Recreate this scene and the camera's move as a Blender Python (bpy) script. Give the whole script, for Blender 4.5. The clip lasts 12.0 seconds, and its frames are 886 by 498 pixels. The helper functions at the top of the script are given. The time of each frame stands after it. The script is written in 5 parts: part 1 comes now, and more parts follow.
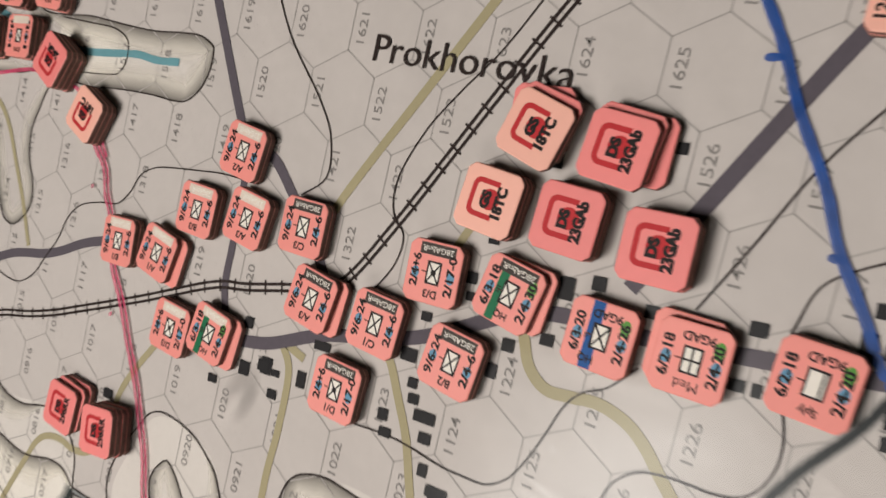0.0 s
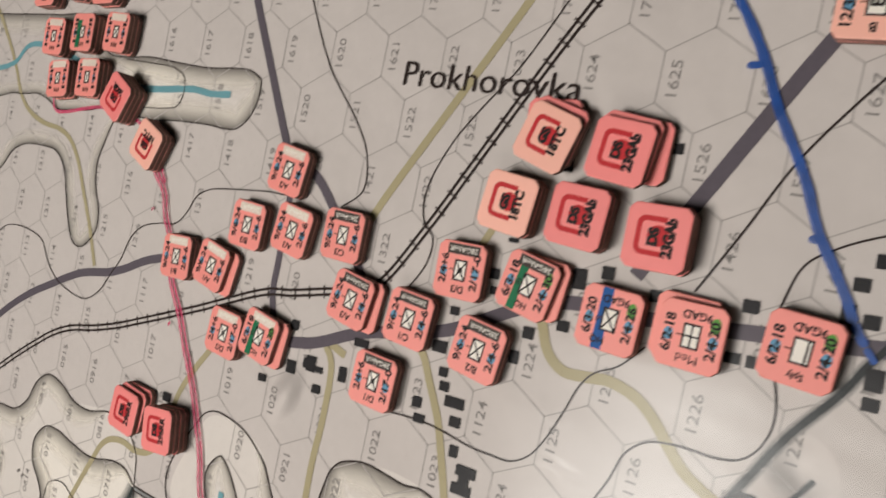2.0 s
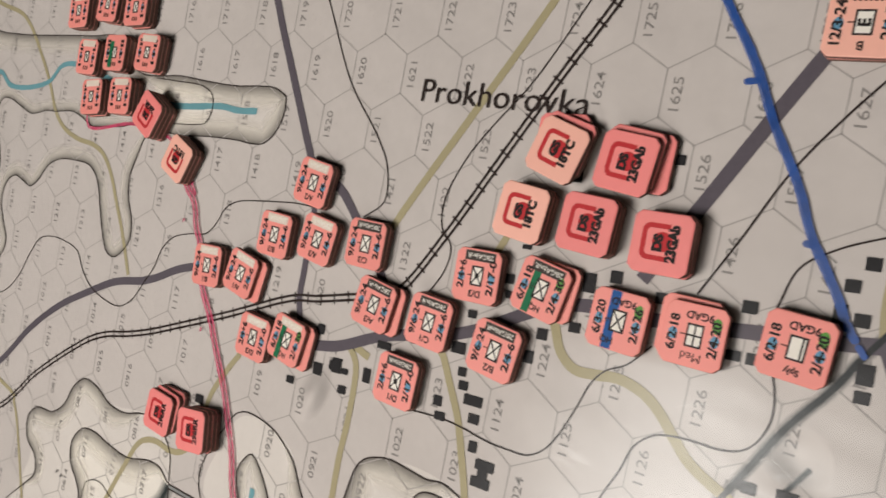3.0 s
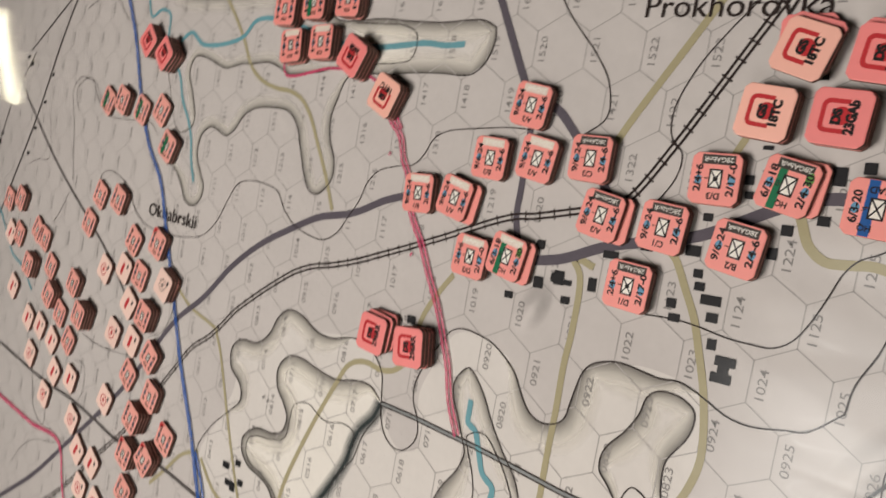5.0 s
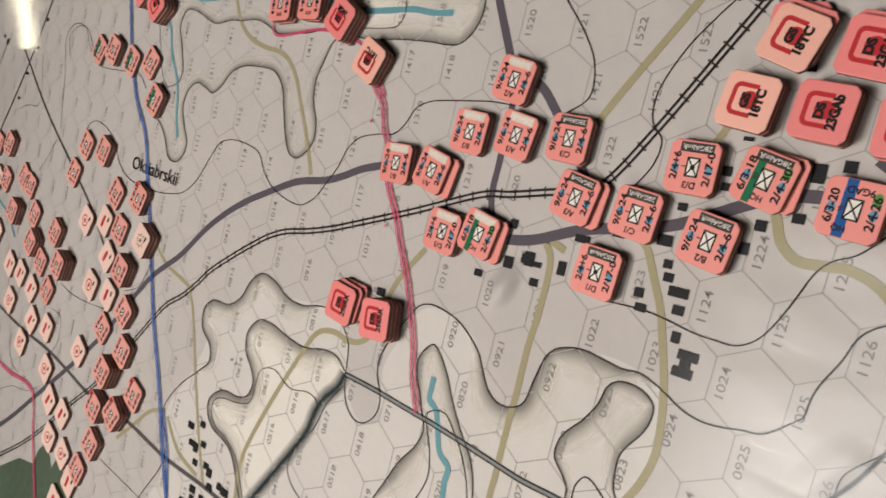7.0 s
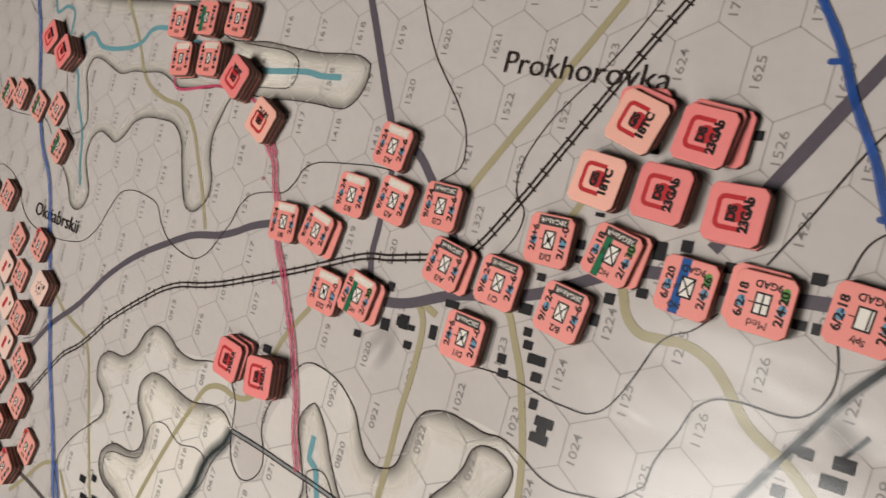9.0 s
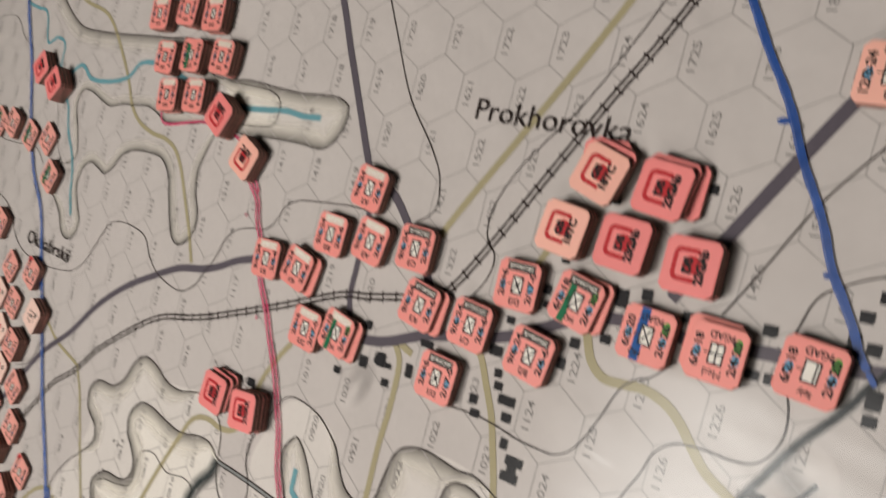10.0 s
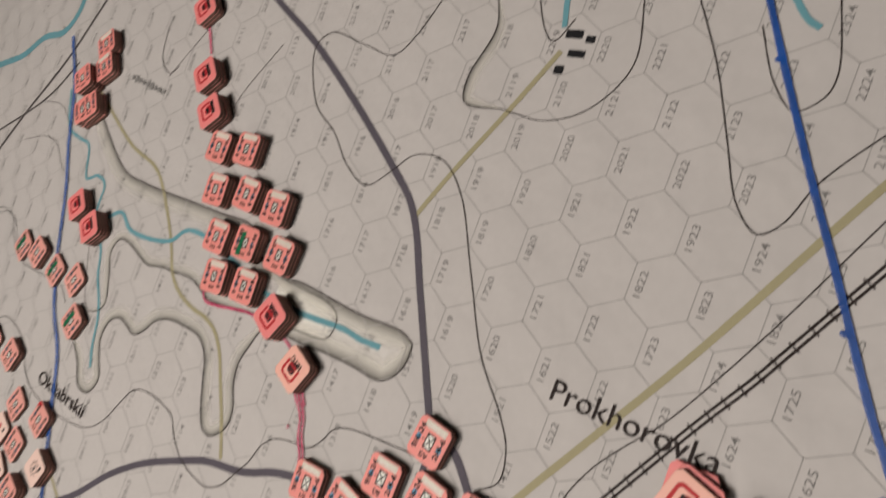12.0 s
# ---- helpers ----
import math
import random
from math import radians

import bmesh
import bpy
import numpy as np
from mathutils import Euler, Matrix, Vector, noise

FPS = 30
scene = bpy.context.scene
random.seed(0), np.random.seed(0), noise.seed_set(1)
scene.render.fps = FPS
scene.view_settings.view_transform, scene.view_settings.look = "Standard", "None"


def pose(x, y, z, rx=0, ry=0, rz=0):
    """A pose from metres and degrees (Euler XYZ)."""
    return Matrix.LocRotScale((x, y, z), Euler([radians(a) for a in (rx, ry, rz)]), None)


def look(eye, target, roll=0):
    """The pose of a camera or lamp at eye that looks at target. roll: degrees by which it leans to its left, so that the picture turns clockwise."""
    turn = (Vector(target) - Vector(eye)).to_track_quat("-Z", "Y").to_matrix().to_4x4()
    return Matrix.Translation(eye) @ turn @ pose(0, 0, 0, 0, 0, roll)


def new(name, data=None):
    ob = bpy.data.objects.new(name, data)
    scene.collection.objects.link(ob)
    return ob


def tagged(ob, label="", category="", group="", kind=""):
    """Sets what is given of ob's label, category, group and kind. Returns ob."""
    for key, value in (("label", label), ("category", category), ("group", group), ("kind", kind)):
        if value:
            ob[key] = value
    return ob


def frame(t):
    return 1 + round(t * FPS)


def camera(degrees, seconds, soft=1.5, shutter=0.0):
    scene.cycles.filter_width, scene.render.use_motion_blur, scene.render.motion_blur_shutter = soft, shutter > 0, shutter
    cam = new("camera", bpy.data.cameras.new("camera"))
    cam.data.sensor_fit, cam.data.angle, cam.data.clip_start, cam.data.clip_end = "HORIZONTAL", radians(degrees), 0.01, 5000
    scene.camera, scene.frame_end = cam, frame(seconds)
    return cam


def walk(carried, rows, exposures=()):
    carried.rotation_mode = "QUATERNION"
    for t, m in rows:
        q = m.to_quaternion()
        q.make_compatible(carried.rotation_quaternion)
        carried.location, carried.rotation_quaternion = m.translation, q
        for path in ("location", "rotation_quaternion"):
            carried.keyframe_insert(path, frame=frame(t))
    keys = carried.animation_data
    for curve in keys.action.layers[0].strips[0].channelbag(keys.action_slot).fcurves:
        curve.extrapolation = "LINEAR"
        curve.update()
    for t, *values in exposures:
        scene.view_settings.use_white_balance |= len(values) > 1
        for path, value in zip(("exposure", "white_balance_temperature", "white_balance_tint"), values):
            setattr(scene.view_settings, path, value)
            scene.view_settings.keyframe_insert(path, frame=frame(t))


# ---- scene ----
SOFT, SHUTTER = 1.6, 0.7
EXPOSURES = [(0.0, 0.14), (0.5, 0.08), (1.5, 0.11), (2.5, 0.14), (4.5, 0.02), (5.0, 0.04), (5.5, 0.05), (6.5, 0.06), (8.5, 0.05), (9.5, 0.0), (10.5, 0.06), (11.0, 0.06), (11.5, 0.14), (12.0, 0.04)]
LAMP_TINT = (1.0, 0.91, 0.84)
KEY_EYE, KEY_SIZE, KEY_WATTS = (-0.34, -0.40, 1.17), 0.48, 12.9
FILL_EYE, FILL_SIZE, FILL_WATTS = (0.095, -0.25, 0.24), 0.14, 0.165
FILM_RIPPLE, FILM_GLOSS, FILM_AT = 0.0002, 5.0, 0.0004
SHEEN, SHEEN_ROUGH, CREASE = 0.095, 0.30, 0.0024
GLINT = 0.7
TUBE_A, TUBE_B, TUBE_R, TUBE_GLOW = (-4.68, 0.02, 1.52), (-5.08, 0.52, 1.52), 0.028, 9.0
cam = camera(58.07, 12.0, soft=SOFT, shutter=SHUTTER)
walk(cam, [
    (0, pose(0.1398, 0.0039, 0.1346, 2.68, 31.50, 15.27)),
    (0.2, pose(0.1483, 0.0034, 0.1411, 2.89, 31.98, 14.99)),
    (0.4, pose(0.1572, 0.0041, 0.1446, 2.88, 32.97, 14.44)),
    (0.5, pose(0.1557, 0.0039, 0.1440, 3.16, 33.25, 14.54)),
    (0.7, pose(0.1558, 0.0032, 0.1450, 3.81, 33.72, 14.89)),
    (1, pose(0.1556, 0.0003, 0.1493, 4.82, 34.16, 15.17)),
    (1.2, pose(0.1532, -0.0009, 0.1490, 5.25, 34.42, 15.16)),
    (1.5, pose(0.1524, -0.0023, 0.1500, 5.53, 34.56, 14.99)),
    (1.7, pose(0.1513, -0.0032, 0.1480, 5.45, 34.40, 14.69)),
    (1.9, pose(0.1518, -0.0036, 0.1479, 5.21, 34.34, 14.36)),
    (2, pose(0.1529, -0.0028, 0.1475, 5.11, 34.25, 14.20)),
    (2.2, pose(0.1590, 0.0008, 0.1478, 4.80, 34.41, 13.82)),
    (2.3, pose(0.1603, 0.0006, 0.1520, 4.77, 34.32, 13.63)),
    (2.4, pose(0.1610, -0.0010, 0.1546, 4.96, 34.57, 13.61)),
    (2.5, pose(0.1606, -0.0016, 0.1557, 5.07, 34.60, 13.65)),
    (2.7, pose(0.1608, -0.0017, 0.1564, 5.24, 34.93, 13.70)),
    (4.3, pose(0.1350, -0.0184, 0.1821, 0.17, 37.35, 7.96)),
    (4.4, pose(0.1363, -0.0212, 0.1881, -0.22, 38.50, 7.18)),
    (4.5, pose(0.1404, -0.0216, 0.1936, 0.30, 39.28, 6.97)),
    (4.6, pose(0.1428, -0.0203, 0.1926, 0.57, 39.98, 7.10)),
    (4.7, pose(0.1424, -0.0199, 0.1906, 1.39, 40.29, 8.10)),
    (4.8, pose(0.1404, -0.0234, 0.1865, 2.69, 40.88, 10.06)),
    (5, pose(0.1395, -0.0275, 0.1864, 4.11, 41.32, 13.22)),
    (5.2, pose(0.1430, -0.0285, 0.1895, 5.03, 41.85, 15.37)),
    (5.5, pose(0.1425, -0.0272, 0.1864, 4.91, 42.35, 16.52)),
    (5.7, pose(0.1418, -0.0270, 0.1834, 4.84, 42.41, 16.97)),
    (6, pose(0.1413, -0.0266, 0.1809, 4.66, 42.26, 17.28)),
    (6.2, pose(0.1437, -0.0264, 0.1819, 5.03, 42.17, 17.70)),
    (6.5, pose(0.1432, -0.0263, 0.1817, 5.24, 41.74, 18.02)),
    (6.7, pose(0.1424, -0.0270, 0.1791, 5.42, 41.66, 18.23)),
    (8.3, pose(0.1543, -0.0236, 0.1708, 7.79, 38.82, 18.94)),
    (8.4, pose(0.1551, -0.0238, 0.1696, 7.85, 38.82, 19.02)),
    (8.5, pose(0.1562, -0.0233, 0.1697, 8.13, 38.50, 19.19)),
    (8.6, pose(0.1582, -0.0188, 0.1680, 8.44, 38.31, 19.28)),
    (8.7, pose(0.1581, -0.0129, 0.1677, 8.16, 38.19, 18.95)),
    (8.8, pose(0.1571, -0.0127, 0.1675, 8.30, 38.01, 18.93)),
    (9, pose(0.1591, -0.0127, 0.1672, 8.28, 37.82, 18.74)),
    (9.2, pose(0.1612, -0.0088, 0.1621, 8.21, 37.68, 18.66)),
    (9.5, pose(0.1638, -0.0066, 0.1626, 8.10, 37.28, 18.54)),
    (9.7, pose(0.1644, -0.0051, 0.1612, 8.21, 37.37, 18.43)),
    (9.9, pose(0.1657, -0.0032, 0.1675, 8.10, 37.49, 18.24)),
    (10, pose(0.1658, 0.0002, 0.1692, 7.99, 37.90, 18.24)),
    (10.2, pose(0.1625, 0.0115, 0.1755, 7.67, 38.37, 18.36)),
    (10.3, pose(0.1612, 0.0161, 0.1792, 7.45, 38.56, 18.30)),
    (10.4, pose(0.1574, 0.0217, 0.1828, 7.68, 38.55, 18.64)),
    (10.5, pose(0.1558, 0.0251, 0.1835, 7.81, 38.57, 18.90)),
    (10.6, pose(0.1578, 0.0243, 0.1818, 8.09, 38.65, 19.14)),
    (10.7, pose(0.1595, 0.0229, 0.1784, 8.21, 38.51, 19.24)),
    (10.9, pose(0.1647, 0.0233, 0.1745, 8.22, 38.16, 19.11)),
    (11, pose(0.1668, 0.0219, 0.1734, 8.16, 38.14, 18.83)),
    (11.1, pose(0.1687, 0.0213, 0.1728, 8.02, 38.42, 18.52)),
    (11.2, pose(0.1674, 0.0251, 0.1796, 8.02, 38.28, 18.12)),
    (11.3, pose(0.1587, 0.0332, 0.1808, 8.03, 38.54, 17.96)),
    (11.4, pose(0.1526, 0.0396, 0.1876, 8.87, 38.11, 18.49)),
    (11.5, pose(0.1474, 0.0442, 0.1919, 9.16, 38.14, 18.78)),
    (11.6, pose(0.1433, 0.0466, 0.1947, 9.50, 38.03, 19.06)),
    (11.7, pose(0.1385, 0.0450, 0.1879, 10.77, 39.31, 19.80)),
    (11.8, pose(0.1349, 0.0418, 0.1974, 13.16, 37.09, 23.19)),
    (11.9, pose(0.1342, 0.0413, 0.1922, 15.23, 36.35, 26.53)),
    (11.97, pose(0.1288, 0.0468, 0.1934, 15.65, 34.68, 25.33)),
    (12, pose(0.1278, 0.0479, 0.1936, 15.73, 34.36, 25.10)),
], EXPOSURES)

# ---- light ----
world = bpy.data.worlds.new("room_air")
world.use_nodes = True
world.node_tree.nodes["Background"].inputs[0].default_value = (1.0, 0.86, 0.74, 1)
world.node_tree.nodes["Background"].inputs[1].default_value = 0.036
scene.world = world


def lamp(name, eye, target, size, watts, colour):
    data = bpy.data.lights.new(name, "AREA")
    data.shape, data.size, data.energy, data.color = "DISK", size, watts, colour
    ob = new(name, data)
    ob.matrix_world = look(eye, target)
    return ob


lamp("room_lamp", KEY_EYE, (0.0, -0.03, 0.0), KEY_SIZE, KEY_WATTS, LAMP_TINT)
# unseen fill light, added low over the map for brightness and corner glare
lamp("near_fill", FILL_EYE, (0.11, 0.0, 0.0), FILL_SIZE, FILL_WATTS, LAMP_TINT)

# ---- materials ----


# soft folds pressed into the sheet: middle, direction in degrees, half length, half width, height (metres)
FOLDS = (
    (0.0132, -0.0572, -113, 0.0099, 0.0055, 0.003),
    (0.1037, -0.0703, 59, 0.0148, 0.006, 0.003),
    (0.1321, -0.0339, 65, 0.0063, 0.007, -0.003),
)


def material(name, colour, rough=0.6, metal=0.0, vary=0.0, scale=300.0, bump=0.0, alpha=1.0, emit=0.0, gloss=0.12, island=0.0, buckle=0.0):
    mat = bpy.data.materials.new(name)
    mat.use_nodes = True
    nt = mat.node_tree
    bsdf = nt.nodes["Principled BSDF"]
    bsdf.inputs["Base Color"].default_value = (*colour, 1)
    bsdf.inputs["Roughness"].default_value = rough
    bsdf.inputs["Metallic"].default_value = metal
    bsdf.inputs["Specular IOR Level"].default_value = gloss
    bsdf.inputs["Alpha"].default_value = alpha
    if emit:
        bsdf.inputs["Emission Color"].default_value = (*colour, 1)
        bsdf.inputs["Emission Strength"].default_value = emit
    if vary or bump:
        co = nt.nodes.new("ShaderNodeTexCoord")
        geo = nt.nodes.new("ShaderNodeNewGeometry")
        fine = nt.nodes.new("ShaderNodeTexNoise")
        fine.inputs["Scale"].default_value, fine.inputs["Detail"].default_value = scale, 5
        broad = nt.nodes.new("ShaderNodeTexNoise")
        broad.inputs["Scale"].default_value, broad.inputs["Detail"].default_value = scale / 14, 3
        nt.links.new(geo.outputs["Position"], fine.inputs["Vector"])
        nt.links.new(geo.outputs["Position"], broad.inputs["Vector"])
        add = nt.nodes.new("ShaderNodeMath")
        add.operation = "ADD"
        nt.links.new(fine.outputs["Fac"], add.inputs[0])
        nt.links.new(broad.outputs["Fac"], add.inputs[1])
        last = add.outputs[0]
        if island:
            info = nt.nodes.new("ShaderNodeObjectInfo")
            more = nt.nodes.new("ShaderNodeMath")
            more.operation = "MULTIPLY_ADD"
            more.inputs[1].default_value = island
            nt.links.new(info.outputs["Random"], more.inputs[0])
            nt.links.new(last, more.inputs[2])
            last = more.outputs[0]
        ramp = nt.nodes.new("ShaderNodeMapRange")
        ramp.inputs["From Min"].default_value, ramp.inputs["From Max"].default_value = 0.6, 1.4 + island
        ramp.inputs["To Min"].default_value, ramp.inputs["To Max"].default_value = 1 - vary, 1 + vary
        nt.links.new(last, ramp.inputs["Value"])
        mix = nt.nodes.new("ShaderNodeVectorMath")
        mix.operation = "SCALE"
        mix.inputs[0].default_value = colour
        nt.links.new(ramp.outputs[0], mix.inputs["Scale"])
        nt.links.new(mix.outputs[0], bsdf.inputs["Base Color"])
        if bump:
            b = nt.nodes.new("ShaderNodeBump")
            b.inputs["Strength"].default_value, b.inputs["Distance"].default_value = bump, 0.0002
            nt.links.new(fine.outputs["Fac"], b.inputs["Height"])
            if buckle:
                b2 = nt.nodes.new("ShaderNodeBump")
                b2.inputs["Strength"].default_value, b2.inputs["Distance"].default_value = 1.0, buckle
                nt.links.new(broad.outputs["Fac"], b2.inputs["Height"])
                last_bump = b2
                for fx, fy, way, long, wide, high in FOLDS:
                    place, ball, soft = nt.nodes.new("ShaderNodeMapping"), nt.nodes.new("ShaderNodeTexGradient"), nt.nodes.new("ShaderNodeMapRange")
                    place.vector_type, ball.gradient_type, soft.interpolation_type = "TEXTURE", "SPHERICAL", "SMOOTHSTEP"
                    place.inputs["Location"].default_value = (fx, fy, 0)
                    place.inputs["Rotation"].default_value = (0, 0, radians(way))
                    place.inputs["Scale"].default_value = (long, wide, 1)
                    fold = nt.nodes.new("ShaderNodeBump")
                    fold.inputs["Strength"].default_value, fold.inputs["Distance"].default_value = 1.0, high
                    nt.links.new(geo.outputs["Position"], place.inputs["Vector"])
                    nt.links.new(place.outputs[0], ball.inputs["Vector"])
                    nt.links.new(ball.outputs["Fac"], soft.inputs["Value"])
                    nt.links.new(soft.outputs[0], fold.inputs["Height"])
                    nt.links.new(last_bump.outputs[0], fold.inputs["Normal"])
                    last_bump = fold
                nt.links.new(last_bump.outputs[0], b.inputs["Normal"])
            nt.links.new(b.outputs[0], bsdf.inputs["Normal"])
    return mat


def film_material():
    """Clear plastic: see-through, with a gloss held to grazing angles over slow ripples and a few sharper creases."""
    mat = bpy.data.materials.new("clear_plastic")
    mat.use_nodes = True
    nt = mat.node_tree
    nt.nodes.remove(nt.nodes["Principled BSDF"])
    out = nt.nodes["Material Output"]
    clear, gloss, mix = nt.nodes.new("ShaderNodeBsdfTransparent"), nt.nodes.new("ShaderNodeBsdfGlossy"), nt.nodes.new("ShaderNodeMixShader")
    gloss.inputs["Roughness"].default_value = 0.05
    face = nt.nodes.new("ShaderNodeLayerWeight")
    face.inputs["Blend"].default_value = 0.5
    # steep power, so the room lamp leaves no mirror spot in the film
    power = nt.nodes.new("ShaderNodeMath")
    power.operation, power.inputs[1].default_value = "POWER", 8.0
    more = nt.nodes.new("ShaderNodeMath")
    more.operation, more.inputs[1].default_value = "MULTIPLY", FILM_GLOSS
    nt.links.new(face.outputs["Facing"], power.inputs[0])
    nt.links.new(power.outputs[0], more.inputs[0])
    geo = nt.nodes.new("ShaderNodeNewGeometry")
    slow = nt.nodes.new("ShaderNodeTexNoise")
    slow.inputs["Scale"].default_value, slow.inputs["Detail"].default_value = 14.0, 2
    b = nt.nodes.new("ShaderNodeBump")
    b.inputs["Strength"].default_value, b.inputs["Distance"].default_value = 1.0, FILM_RIPPLE
    nt.links.new(geo.outputs["Position"], slow.inputs["Vector"])
    nt.links.new(slow.outputs["Fac"], b.inputs["Height"])
    nt.links.new(b.outputs[0], gloss.inputs["Normal"])
    nt.links.new(more.outputs[0], mix.inputs[0])
    nt.links.new(clear.outputs[0], mix.inputs[1])
    nt.links.new(gloss.outputs[0], mix.inputs[2])
    # one crumpled corner, many small creases: a broad bluish sheen added for lamp glare
    sheen, both = nt.nodes.new("ShaderNodeBsdfGlossy"), nt.nodes.new("ShaderNodeMixShader")
    sheen.inputs["Color"].default_value = (0.90, 0.97, 1.0, 1)
    sheen.inputs["Roughness"].default_value = SHEEN_ROUGH
    turn = nt.nodes.new("ShaderNodeMapping")
    turn.inputs["Rotation"].default_value = (0, 0, 0.6)
    turn.inputs["Scale"].default_value = (1.0, 3.0, 1.0)
    crease = nt.nodes.new("ShaderNodeTexNoise")
    crease.inputs["Scale"].default_value, crease.inputs["Detail"].default_value, crease.inputs["Distortion"].default_value = 13.0, 1.5, 0.5
    b2 = nt.nodes.new("ShaderNodeBump")
    b2.inputs["Strength"].default_value, b2.inputs["Distance"].default_value = 1.0, CREASE
    nt.links.new(geo.outputs["Position"], turn.inputs["Vector"])
    nt.links.new(turn.outputs[0], crease.inputs["Vector"])
    nt.links.new(crease.outputs["Fac"], b2.inputs["Height"])
    nt.links.new(b2.outputs[0], sheen.inputs["Normal"])
    # round mask that keeps the added glare to this corner
    away = nt.nodes.new("ShaderNodeVectorMath")
    away.operation, away.inputs[1].default_value = "DISTANCE", (0.175, -0.09, FILM_AT)
    nt.links.new(geo.outputs["Position"], away.inputs[0])
    fade = nt.nodes.new("ShaderNodeMapRange")
    fade.interpolation_type = "SMOOTHSTEP"
    fade.inputs["From Min"].default_value, fade.inputs["From Max"].default_value = 0.0, 0.125
    fade.inputs["To Min"].default_value, fade.inputs["To Max"].default_value = SHEEN, 0.0
    nt.links.new(away.outputs["Value"], fade.inputs["Value"])
    # thin gloss streaks added as glints on the creases, broken into short pieces
    def node(kind, **inputs):
        n = nt.nodes.new(kind)
        for key, value in inputs.items():
            n.inputs[key].default_value = value
        return n

    lie = node("ShaderNodeMapping", Rotation=(0, 0, 1.15), Scale=(1.0, 4.5, 1.0))
    hair, patch = node("ShaderNodeTexNoise", Scale=30.0, Detail=1.0), node("ShaderNodeTexNoise", Scale=60.0, Detail=1.0)
    nt.links.new(geo.outputs["Position"], lie.inputs["Vector"])
    nt.links.new(lie.outputs[0], hair.inputs["Vector"])
    nt.links.new(geo.outputs["Position"], patch.inputs["Vector"])
    off, size = node("ShaderNodeMath"), node("ShaderNodeMath")
    off.operation, off.inputs[1].default_value, size.operation = "SUBTRACT", 0.5, "ABSOLUTE"
    nt.links.new(hair.outputs["Fac"], off.inputs[0])
    nt.links.new(off.outputs[0], size.inputs[0])
    thin, some = nt.nodes.new("ShaderNodeMapRange"), nt.nodes.new("ShaderNodeMapRange")
    thin.inputs["From Min"].default_value, thin.inputs["From Max"].default_value = 0.0, 0.010
    thin.inputs["To Min"].default_value, thin.inputs["To Max"].default_value = GLINT, 0.0
    some.inputs["From Min"].default_value, some.inputs["From Max"].default_value = 0.52, 0.62
    nt.links.new(size.outputs[0], thin.inputs["Value"])
    nt.links.new(patch.outputs["Fac"], some.inputs["Value"])
    both_of, grow = node("ShaderNodeMath"), node("ShaderNodeMath")
    both_of.operation, grow.operation = "MULTIPLY", "MULTIPLY_ADD"
    nt.links.new(thin.outputs[0], both_of.inputs[0])
    nt.links.new(some.outputs[0], both_of.inputs[1])
    nt.links.new(both_of.outputs[0], grow.inputs[0])
    nt.links.new(fade.outputs[0], grow.inputs[1])
    nt.links.new(fade.outputs[0], grow.inputs[2])
    nt.links.new(grow.outputs[0], both.inputs[0])
    nt.links.new(mix.outputs[0], both.inputs[1])
    nt.links.new(sheen.outputs[0], both.inputs[2])
    nt.links.new(both.outputs[0], out.inputs["Surface"])
    return mat


def tone_material(name, near=(0.17, 0.16, 0.145), far=(0.80, 0.78, 0.70), hold=0.18, most=0.68):
    """Printed relief tint: dark ink next to the line, then a paler one, thinning out to bare paper."""
    mat = bpy.data.materials.new(name)
    mat.use_nodes = True
    nt = mat.node_tree
    bsdf = nt.nodes["Principled BSDF"]
    bsdf.inputs["Roughness"].default_value = 0.7
    bsdf.inputs["Specular IOR Level"].default_value = 0.03
    uv = nt.nodes.new("ShaderNodeUVMap")
    sep = nt.nodes.new("ShaderNodeSeparateXYZ")
    nt.links.new(uv.outputs[0], sep.inputs[0])
    ink, cover = nt.nodes.new("ShaderNodeValToRGB"), nt.nodes.new("ShaderNodeValToRGB")
    e = ink.color_ramp.elements
    e[0].position, e[0].color = 0.0, (*near, 1)
    e[1].position, e[1].color = 0.5, (*far, 1)
    c = cover.color_ramp.elements
    c[0].position, c[0].color = hold, (most, most, most, 1)
    c[1].position, c[1].color = 1.0, (0, 0, 0, 1)
    nt.links.new(sep.outputs[1], ink.inputs[0])
    nt.links.new(sep.outputs[1], cover.inputs[0])
    nt.links.new(ink.outputs[0], bsdf.inputs["Base Color"])
    nt.links.new(cover.outputs[0], bsdf.inputs["Alpha"])
    return mat


PAPER = material("map_paper", (0.565, 0.54, 0.518), 0.65, vary=0.03, scale=420, bump=0.05, buckle=0.0026, gloss=0.03)
GRID = material("grid_ink", (0.39, 0.375, 0.36), 0.7)
NUMBER = material("number_ink", (0.27, 0.26, 0.25), 0.7, vary=0.1, scale=900)
ROAD = material("road_ink", (0.108, 0.096, 0.116), 0.65, vary=0.10, scale=700)
MINOR = material("minor_road_ink", (0.10, 0.09, 0.088), 0.65, vary=0.10, scale=700)
LANE = material("lane_ink", (0.385, 0.35, 0.215), 0.65, vary=0.05, scale=700)
TRACK = material("ravine_ink", (0.25, 0.27, 0.27), 0.6, vary=0.2, scale=600)
DITCH = material("ditch_ink", (0.026, 0.03, 0.032), 0.6, vary=0.2, scale=600)
GULLY = material("gully_ink", (0.03, 0.04, 0.04), 0.6, vary=0.4, scale=600)
PALE = material("pale_tint", (0.78, 0.76, 0.70), 0.65, vary=0.03, scale=420, bump=0.05, buckle=0.0026, gloss=0.03)
